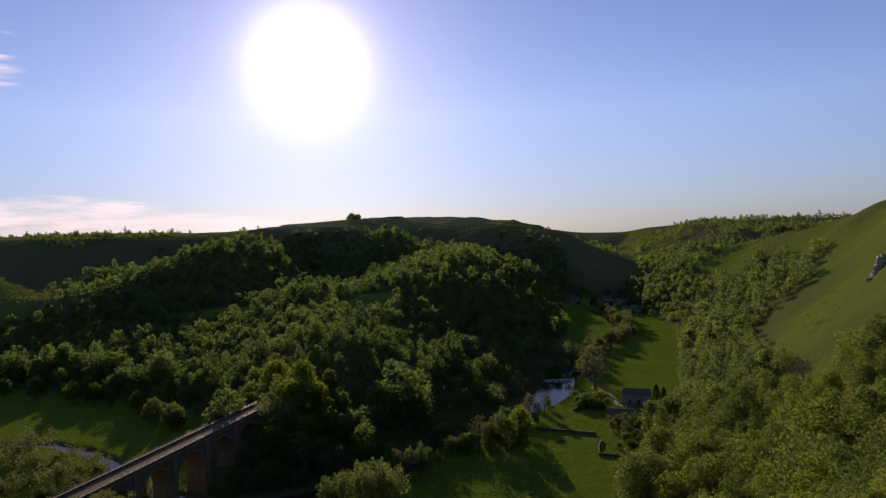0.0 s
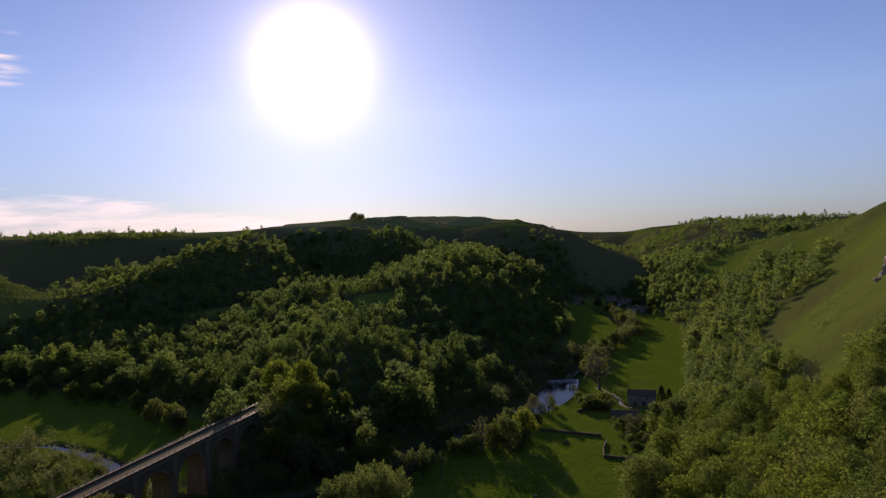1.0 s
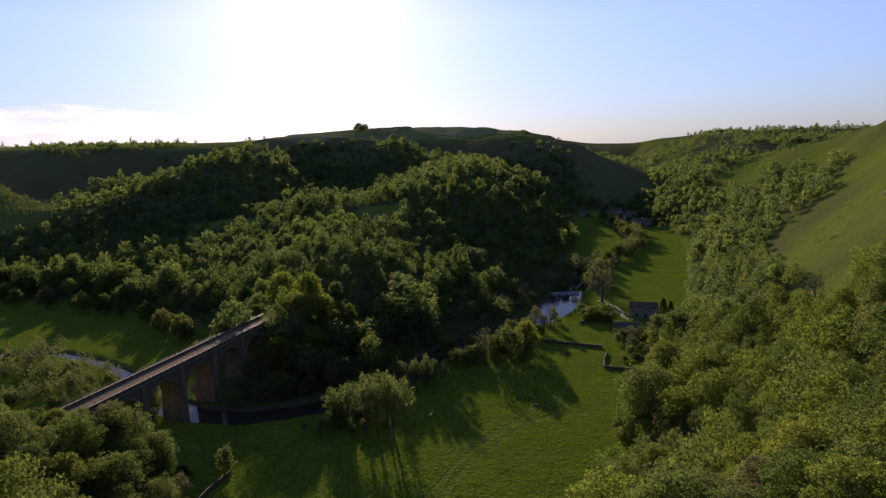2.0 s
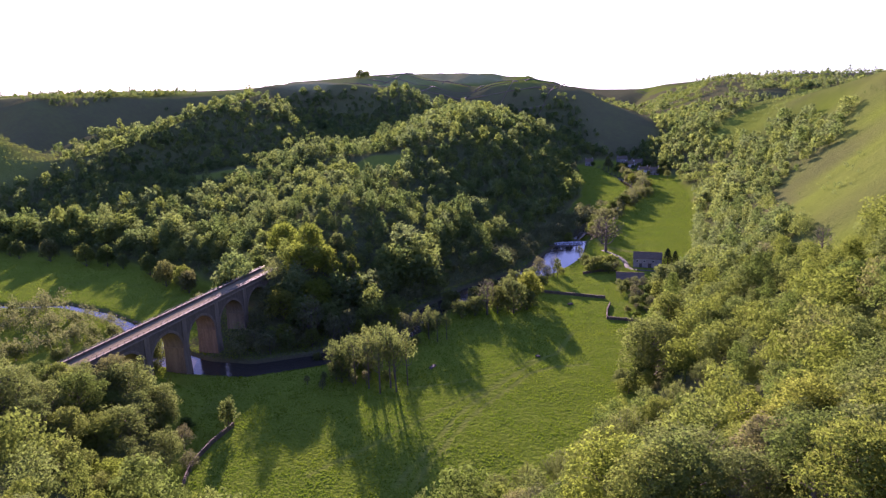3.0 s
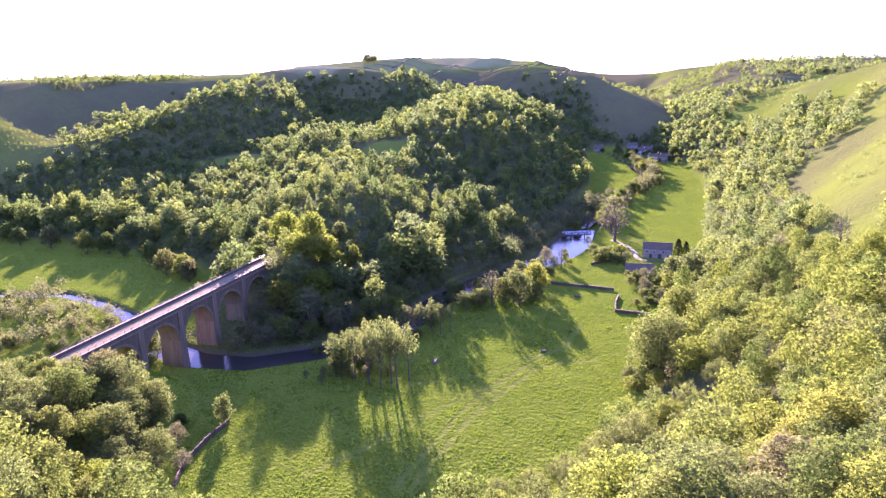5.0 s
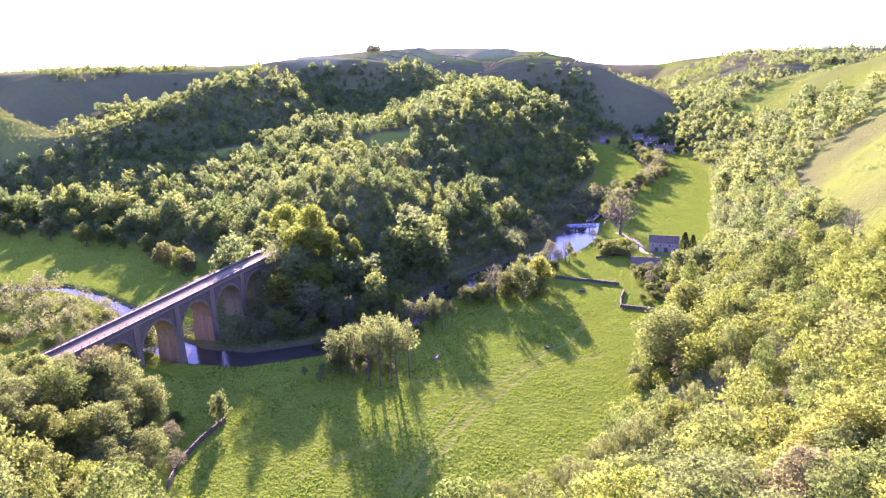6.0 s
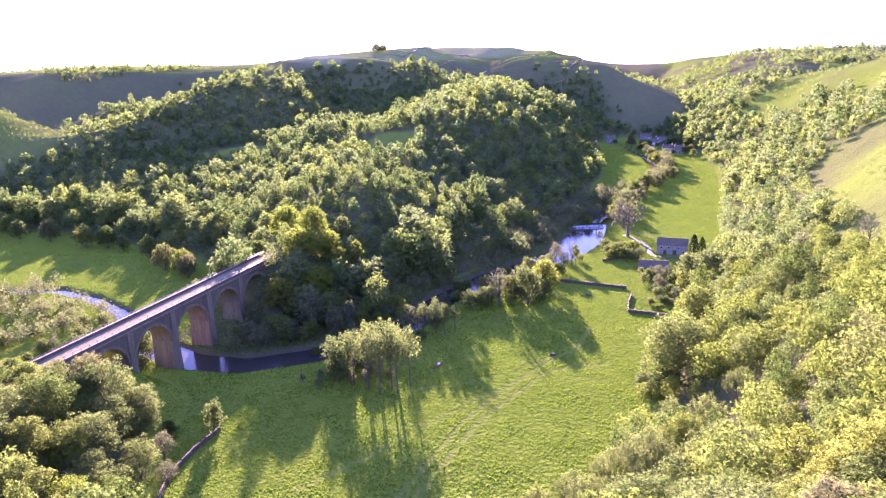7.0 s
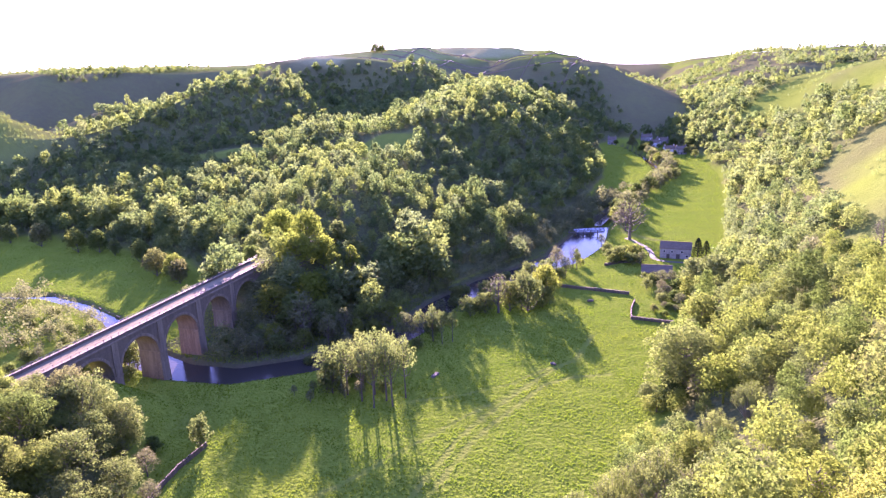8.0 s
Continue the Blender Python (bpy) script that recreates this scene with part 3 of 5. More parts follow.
def pier(y0, y1, foot):
    """A pier that widens a little towards its foot, with a plinth, an impost band and a flat buttress on each face."""
    bm = bmesh.new()
    top = CROWN - RADIUS
    for z, grow in ((foot, 0.9), (foot + 1.6, 0.9), (foot + 1.7, 0.42), (top - 0.7, 0.05), (top - 0.65, 0.3), (top, 0.3)):
        for x, y in ((-HALF - grow, y0 - grow * 0.5), (HALF + grow, y0 - grow * 0.5), (HALF + grow, y1 + grow * 0.5), (-HALF - grow, y1 + grow * 0.5)):
            bm.verts.new((x, y, z))
    bm.verts.ensure_lookup_table()
    for k in range(5):
        for i in range(4):
            a, b = 4 * k + i, 4 * k + (i + 1) % 4
            bm.faces.new([bm.verts[j] for j in (a, b, b + 4, a + 4)])
    bm.faces.new([bm.verts[j] for j in (20, 21, 22, 23)])
    return bm


def pier_head(y0, y1):
    """Solid wall over the pier between two arches."""
    return box_bm(-HALF, HALF, y0, y1, CROWN - RADIUS - 0.01, DECK_Z - 0.6)


def build_viaduct():
    v = holder("viaduct", pose(-157.8, 160.0, 0, 0, 0, -1.75), "tall five-arched dark stone railway viaduct crossing the river", "viaduct")
    wedges = {1: voussoir(1), -1: voussoir(-1)}
    centres = [16.8 + PITCH * i for i in range(5)]
    for c in centres:
        arch = part("arch", arch_bay(c), STONE_DARK, v)
        part("vault", vault(c), BRICK, arch, "brown brick lining under the arch")
        for face in (1, -1):
            for i in range(24):
                stone = new("voussoir", wedges[face])
                stone.parent = arch
                stone.matrix_local = Matrix.Translation((0, c, CROWN - RADIUS)) @ Matrix.Rotation(math.pi * (i + 0.5) / 24 - math.pi / 2, 4, "X")
                tagged(stone)
    edges = [c + s * RADIUS for c in centres for s in (-1, 1)]
    for a, b in zip(edges[1:-1:2], edges[2::2]):
        p = part("pier", pier(a, b, -1.5), STONE, v)
        part("pier_head", pier_head(a, b), STONE_DARK, p)
        for face in (1, -1):
            x0, x1 = sorted((face * HALF, face * (HALF + 0.35)))
            part("pilaster", box_bm(x0, x1, a + 0.45, b - 0.45, CROWN - RADIUS, DECK_Z - 0.6, bevel=0.05), STONE, p)
    for a, b in ((-2.0, edges[0]), (edges[-1], LENGTH + 2)):
        part("abutment", box_bm(-HALF - 0.25, HALF + 0.25, a, b, -1, DECK_Z - 0.6, bevel=0.15), STONE_DARK, v)
    part("deck", box_bm(-HALF - 0.1, HALF + 0.1, -4, LENGTH + 4, DECK_Z - 0.6, DECK_Z - 0.15), STONE, v)
    part("trail", box_bm(-HALF + 0.45, HALF - 0.45, -14, LENGTH + 6, DECK_Z - 0.5, DECK_Z + 0.02), GRAVEL, v, "pale gravel walking trail")
    for face in (1, -1):
        x0, x1 = sorted((face * (HALF - 0.42), face * (HALF + 0.02)))
        wall = part("parapet", box_bm(x0, x1, -4, LENGTH + 4, DECK_Z - 0.15, DECK_Z + 0.75), STONE_DARK, v)
        c0, c1 = sorted((face * (HALF - 0.55), face * (HALF + 0.16)))
        part("coping", box_bm(c0, c1, -4, LENGTH + 4, DECK_Z + 0.75, DECK_Z + 0.98, bevel=0.06), STONE, wall, "weathered flat coping stones")
        s0, s1 = sorted((face * HALF, face * (HALF + 0.35)))
        part("string_course", box_bm(s0, s1, -4, LENGTH + 4, DECK_Z - 0.75, DECK_Z - 0.35, bevel=0.05), STONE, v)
        fence = part("railing", box_bm(face * (HALF - 0.22) - 0.03, face * (HALF - 0.22) + 0.03, -4, LENGTH + 4, DECK_Z + 1.62, DECK_Z + 1.70), METAL, v, "thin dark iron safety rail")
        part("rail", box_bm(face * (HALF - 0.22) - 0.025, face * (HALF - 0.22) + 0.025, -4, LENGTH + 4, DECK_Z + 1.26, DECK_Z + 1.32), METAL, fence)
        post = None
        for k in range(40):
            y = -3.5 + 3.0 * k
            if post is None:
                post = part("rail_post", box_bm(-0.06, 0.06, -0.06, 0.06, 0, 0.84, bevel=0.01), METAL, fence)
                post.location = (face * (HALF - 0.22), y, DECK_Z + 0.9)
            else:
                again = post.copy()
                scene.collection.objects.link(again)
                again.location = (face * (HALF - 0.22), y, DECK_Z + 0.9)


build_viaduct()


# ---------------------------------------------------------------- trees
def tube(points, radii, sides=6):
    """A bent tapered tube as vertices and quads."""
    pts = np.array(points, float)
    verts, faces = [], []
    for i, (p, r) in enumerate(zip(pts, radii)):
        a = pts[min(i + 1, len(pts) - 1)] - pts[max(i - 1, 0)]
        a = a / (np.linalg.norm(a) + 1e-9)
        u = np.cross(a, (0.3, 1, 0.1))
        u /= np.linalg.norm(u) + 1e-9
        w = np.cross(a, u)
        for k in range(sides):
            t = 2 * math.pi * k / sides
            verts.append(p + r * (math.cos(t) * u + math.sin(t) * w))
        if i:
            b = (i - 1) * sides
            faces += [(b + k, b + (k + 1) % sides, b + sides + (k + 1) % sides, b + sides + k) for k in range(sides)]
    return np.array(verts), np.array(faces)


def joined(chunks):
    verts, faces, n = [], [], 0
    for v, f in chunks:
        verts.append(v)
        faces.append(f + n)
        n += len(v)
    return np.concatenate(verts), np.concatenate(faces)


def lobes_of(rng, radius, height, clear, count, spread=0.62):
    """Clumps that make up a crown: centres and radii, on a rounded dome from the clear stem up."""
    out = []
    depth = height - clear
    for i in range(count):
        u = (i + rng.uniform(0.1, 0.9)) / count
        ang = i * 2.4 + rng.uniform(-0.4, 0.4)
        h = clear + depth * (0.20 + 0.66 * u)
        reach = radius * spread * math.sqrt(max(0.05, 1 - (u * 1.02 - 0.22) ** 2 / 0.72)) * rng.uniform(0.75, 1.12)
        r = radius * rng.uniform(0.22, 0.44) * (1.1 - 0.3 * u)
        out.append((reach * math.cos(ang), reach * math.sin(ang), h, r))
    out.append((0, 0, clear + depth * 0.80, radius * 0.42))
    out.append((0, 0, clear + depth * 0.45, radius * 0.55))
    return np.array(out)


def bunches(rng, lobes, per):
    """Smaller tufts on the outside of each clump, so that a crown breaks up at two scales."""
    out = [np.column_stack([lobes[:, :3], lobes[:, 3] * 0.84])]
    for _ in range(per):
        way = rng.normal(size=(len(lobes), 3))
        way[:, 2] = np.abs(way[:, 2]) * 0.9 - 0.2
        way /= np.linalg.norm(way, axis=1)[:, None]
        r = lobes[:, 3] * rng.uniform(0.22, 0.46, len(lobes))
        out.append(np.column_stack([lobes[:, :3] + way * (lobes[:, 3] * rng.uniform(0.72, 1.12, len(lobes)))[:, None], r]))
    return np.concatenate(out)


def leaf_blades(rng, lobes, count, size, flat=0.85, droop=0.0):
    """Leaf sprays strewn over the shells of the clumps, as small pointed blades."""
    weight = lobes[:, 3] ** 2
    pick = rng.choice(len(lobes), count, p=weight / weight.sum())
    n = rng.normal(size=(count, 3))
    n[:, 2] = n[:, 2] * 0.9 + 0.25
    n /= np.linalg.norm(n, axis=1)[:, None]
    r = lobes[pick, 3] * (1.12 - 0.62 * rng.uniform(0, 1, count) ** 2)
    pos = lobes[pick, :3] + n * r[:, None] * (1, 1, flat)
    pos[:, 2] -= droop * rng.uniform(0, 1, count) ** 2
    face = n * 0.95 + rng.normal(size=(count, 3)) * 0.6
    face /= np.linalg.norm(face, axis=1)[:, None]
    u = np.cross(face, rng.normal(size=(count, 3)))
    u /= np.linalg.norm(u, axis=1)[:, None]
    w = np.cross(face, u)
    s = size * rng.uniform(0.55, 1.3, (count, 1))
    corners = np.stack([pos - u * s * 1.1, pos + u * s * rng.uniform(0.3, 1.0, (count, 1)) - w * s, pos + u * s * rng.uniform(0.3, 1.0, (count, 1)) + w * s], 1)
    round_off = n * 1.0 + face * np.where((face * n).sum(1) < 0, -1, 1)[:, None] * 0.18
    round_off /= np.linalg.norm(round_off, axis=1)[:, None]
    return corners.reshape(-1, 3), np.arange(count * 3).reshape(-1, 3), np.repeat(round_off, 3, axis=0)


def wood_of(rng, lobes, height, clear, girth, twigs=0):
    """Trunk, limbs to the clumps and, where wanted, bare twigs."""
    lean = rng.uniform(-0.04, 0.04, 2) * height
    top = height * 0.80
    stem = [(lean[0] * k * k, lean[1] * k * k, -0.8 + (top + 0.8) * k) for k in (0, 0.08, 0.3, 0.55, 0.8, 1)]
    chunks = [tube(stem, [girth * q for q in (1.5, 1.1, 0.85, 0.62, 0.38, 0.12)], 7)]
    for x, y, z, r in lobes[:-2]:
        z0 = max(clear * 0.75, z - 0.55 * math.hypot(x, y) - 0.12 * height)
        k = min(1, (z0 + 0.8) / (top + 0.8))
        a = np.array((lean[0] * k * k, lean[1] * k * k, z0))
        b = np.array((x, y, z))
        mid = a * 0.5 + b * 0.5 + (rng.uniform(-0.4, 0.4), rng.uniform(-0.4, 0.4), -0.06 * height)
        chunks.append(tube([a, mid, b], [girth * 0.42, girth * 0.28, girth * 0.10], 5))
        for _ in range(twigs):
            c = b + rng.normal(size=3) * r * 0.75 + (0, 0, 0.25 * r)
            chunks.append(tube([mid * 0.4 + b * 0.6, b * 0.5 + c * 0.5 + (0, 0, 0.1 * r), c], [girth * 0.14, girth * 0.09, girth * 0.03], 3))
    return joined(chunks)


def tree_kind(name, seed, radius, height, clear, count, leaves, size, leaf, label, category="tree", girth=0.0, twigs=0, droop=0.0, spread=0.62, group="", fine=1.0):
    """One tree with its trunk and crown, to be copied. fine: how much smaller and more numerous its leaves are."""
    leaves, size = int(leaves * fine ** 1.7), size / fine
    rng = np.random.RandomState(seed)
    lobes = lobes_of(rng, radius, height, clear, count, spread)
    e = holder(name, pose(0, 0, 0), label, category, group)
    wood = mesh_from("trunk", *wood_of(rng, lobes, height, clear, girth or height * 0.022, twigs))
    part("trunk", wood, BARK, e)
    verts, faces, shading = leaf_blades(rng, bunches(rng, lobes, 6), leaves, size, droop=droop)
    crown = mesh_from("crown", verts, faces)
    crown.normals_split_custom_set_from_vertices(shading)
    part("crown", crown, leaf, e)
    return e


def sprayed(name, seed, radius, height, stems, leaves, size, leaf, label):
    """A many-stemmed sallow: a sheaf of upright rods that fan out, with small new leaves along their ends."""
    r = np.random.RandomState(seed)
    e = holder(name, pose(0, 0, 0), label, "tree")
    chunks, tips = [], []
    for i in range(stems):
        ang, out = i * 2.4 + r.uniform(-0.3, 0.3), math.sqrt((i + 0.5) / stems)
        tall = height * (1 - 0.34 * out ** 2) * r.uniform(0.82, 1.04)
        a = np.array((0.16 * radius * out * math.cos(ang), 0.16 * radius * out * math.sin(ang), -0.4))
        b = np.array((0.62 * radius * out * math.cos(ang), 0.62 * radius * out * math.sin(ang), 0.5 * tall))
        c = np.array((radius * out * math.cos(ang), radius * out * math.sin(ang), tall))
        chunks.append(tube([a, b, c], [0.085, 0.05, 0.012], 4))
        for _ in range(5):
            k = r.uniform(0.25, 0.9)
            p = b * (1 - k) + c * k
            q = p + np.array((r.normal() * 0.5, r.normal() * 0.5, r.uniform(0.7, 1.6)))
            chunks.append(tube([p, q], [0.028, 0.010], 3))
            tips.append((p, q))
        tips.append((b, c))
        tips.append((b, c))
    part("trunk", mesh_from("trunk", *joined(chunks)), TWIG, e, "pale upright stems and twigs")
    ends = np.array(tips)
    pick = r.randint(0, len(ends), leaves)
    k = r.uniform(0, 1.1, (leaves, 1)) ** 0.7
    pos = ends[pick, 0] * (1 - k) + ends[pick, 1] * k + r.normal(size=(leaves, 3)) * 0.22
    n = pos * (1, 1, 0) / radius + (0, 0, 0.5) + r.normal(size=(leaves, 3)) * 0.35
    n /= np.linalg.norm(n, axis=1)[:, None]
    u = np.cross(n, r.normal(size=(leaves, 3)))
    u /= np.linalg.norm(u, axis=1)[:, None]
    w = np.cross(n, u)
    sz = size * r.uniform(0.6, 1.3, (leaves, 1))
    corners = np.stack([pos - u * sz, pos + u * sz * 0.6 - w * sz * 0.7, pos + u * sz * 0.6 + w * sz * 0.7], 1)
    crown = mesh_from("crown", corners.reshape(-1, 3), np.arange(leaves * 3).reshape(-1, 3))
    crown.normals_split_custom_set_from_vertices(np.repeat(n, 3, axis=0))
    part("crown", crown, leaf, e)
    return e


def conifer(name, seed, radius, height, leaf, label):
    rng = np.random.RandomState(seed)
    e = holder(name, pose(0, 0, 0), label, "tree")
    part("trunk", mesh_from("trunk", *tube([(0, 0, -0.5), (0, 0, height * 0.5), (0.1, 0, height * 0.97)], [0.3, 0.18, 0.03])), BARK, e)
    count = 1500
    k = rng.uniform(0, 1, count) ** 0.7
    ang = rng.uniform(0, 6.28, count)
    ring = (1 - k) ** 0.8 * radius * rng.uniform(0.7, 1.05, count) * (0.85 + 0.15 * np.sin(k * 60))
    pos = np.stack([ring * np.cos(ang), ring * np.sin(ang), height * (0.08 + 0.92 * k)], 1)
    out = np.stack([np.cos(ang), np.sin(ang), -0.35 + 0 * ang], 1)
    side = np.stack([-np.sin(ang), np.cos(ang), 0 * ang], 1)
    s = 0.34 * rng.uniform(0.6, 1.2, (count, 1))
    up = rng.normal(size=(count, 3)) * 0.15
    corners = np.stack([pos - side * s * 0.7 + up * s, pos + out * s * 1.5, pos + side * s * 0.7], 1)
    part("crown", mesh_from("crown", corners.reshape(-1, 3), np.arange(count * 3).reshape(-1, 3), smooth_shade=False), leaf, e)
    return e


def plant(kind, x, y, size=1.0, tall=1.0, turn=0.0, label="", sink=0.0):
    z = float(terrain(np.array([x]), np.array([y]))[0]) - sink
    ob = copy_thing(kind, pose(x, y, z, 0, 0, turn) @ Matrix.Diagonal((size, size, size * tall, 1)))
    if label:
        ob["label"] = label
    return ob


def kinds(fine):
    return {
        "ash": tree_kind("tree", 11, 5.2, 13.0, 3.0, 24, 2300, 0.36, LEAF, "broad green spring tree on the wooded slope", fine=fine),
        "sycamore": tree_kind("tree", 12, 5.8, 12.0, 0.5, 30, 2700, 0.38, LEAF, "full rounded green tree in a hillside wood", fine=fine),
        "maple": tree_kind("tree", 13, 4.4, 10.5, 0.5, 20, 1800, 0.36, LEAF, "mid-sized leafy green tree among neighbours", fine=fine),
        "oak": tree_kind("tree", 14, 5.4, 11.0, 1.8, 28, 2400, 0.34, LEAF_YELLOW, "yellow-green young-leaved oak on the slope", twigs=1, fine=fine),
        "birch": tree_kind("tree", 15, 3.6, 12.0, 2.4, 18, 1200, 0.30, LEAF_YELLOW, "thin yellowish tree with twigs showing through", twigs=3, fine=fine),
        "twiggy": tree_kind("tree", 16, 4.6, 11.0, 2.2, 20, 900, 0.30, LEAF_BUD, "half-bare brownish tree just coming into leaf", twigs=4, fine=fine),
        "willow": tree_kind("tree", 17, 4.2, 14.0, 5.6, 17, 680, 0.28, LEAF_PALE, "grey-green riverside tree on tall bare stems", twigs=1, droop=1.2, girth=0.24, fine=fine),
        "sallow": tree_kind("tree", 22, 5.0, 10.0, 0.5, 26, 2000, 0.32, LEAF_PALE, "pale grey-green bushy tree on the slope", twigs=2, fine=fine),
        "thorn": tree_kind("bush", 18, 2.6, 4.6, 0.3, 15, 900, 0.28, LEAF, "low rounded green hawthorn bush", "bush", girth=0.14, fine=fine),
        "pale": tree_kind("bush", 19, 3.4, 6.0, 0.4, 16, 1200, 0.28, LEAF_PALE, "pale grey-green sallow bush by the river", "bush", girth=0.14, twigs=2, fine=fine),
        "bare": tree_kind("tree", 20, 6.0, 14.0, 3.0, 16, 240, 0.26, LEAF_BUD, "big old bare-limbed ash just budding", twigs=8, girth=0.42, fine=fine),
        "spray": sprayed("tree", 23, 5.6, 11.0, 46, int(4200 * fine ** 1.2), 0.22 / fine ** 0.6, LEAF_SPRAY, "many-stemmed sallow tree hazy with new leaves"),
        "blossom": tree_kind("bush", 24, 3.0, 5.0, 0.3, 16, 1000, 0.22, BLOSSOM, "white-flowering thorn bush at the wood's edge", "bush", girth=0.13, fine=fine),
        "fir": conifer("conifer", 21, 2.6, 9.0, LEAF_CONIFER, "dark pointed conifer beside the barn"),
    }


KINDS, FINE = kinds(1.15), kinds(2.3)
HEIGHTS = {"ash": 13.0, "sycamore": 12.0, "maple": 10.5, "oak": 11.0, "birch": 12.0, "twiggy": 11.0, "willow": 14.0, "sallow": 10.0, "thorn": 4.6, "pale": 6.0, "bare": 14.0, "spray": 11.0, "blossom": 5.0, "fir": 9.0}
rng = np.random.RandomState(77)

taken = []


def stand(kind, x, y, height, width=1.0, label="", group=""):
    """A tree of a given height at a place."""
    k = height / HEIGHTS[kind]
    taken.append((x, y, (7.0 if kind == "spray" else 3.0) * k * width))
    near = math.hypot(x, y - 29) < 165 or (x > -165 and y < 165) or (-20 < x < 60 and y < 240)
    ob = plant((FINE if near else KINDS)[kind], x, y, k * width, 1 / width, rng.uniform(0, 360), label)
    if group:
        ob["group"] = group
    return ob


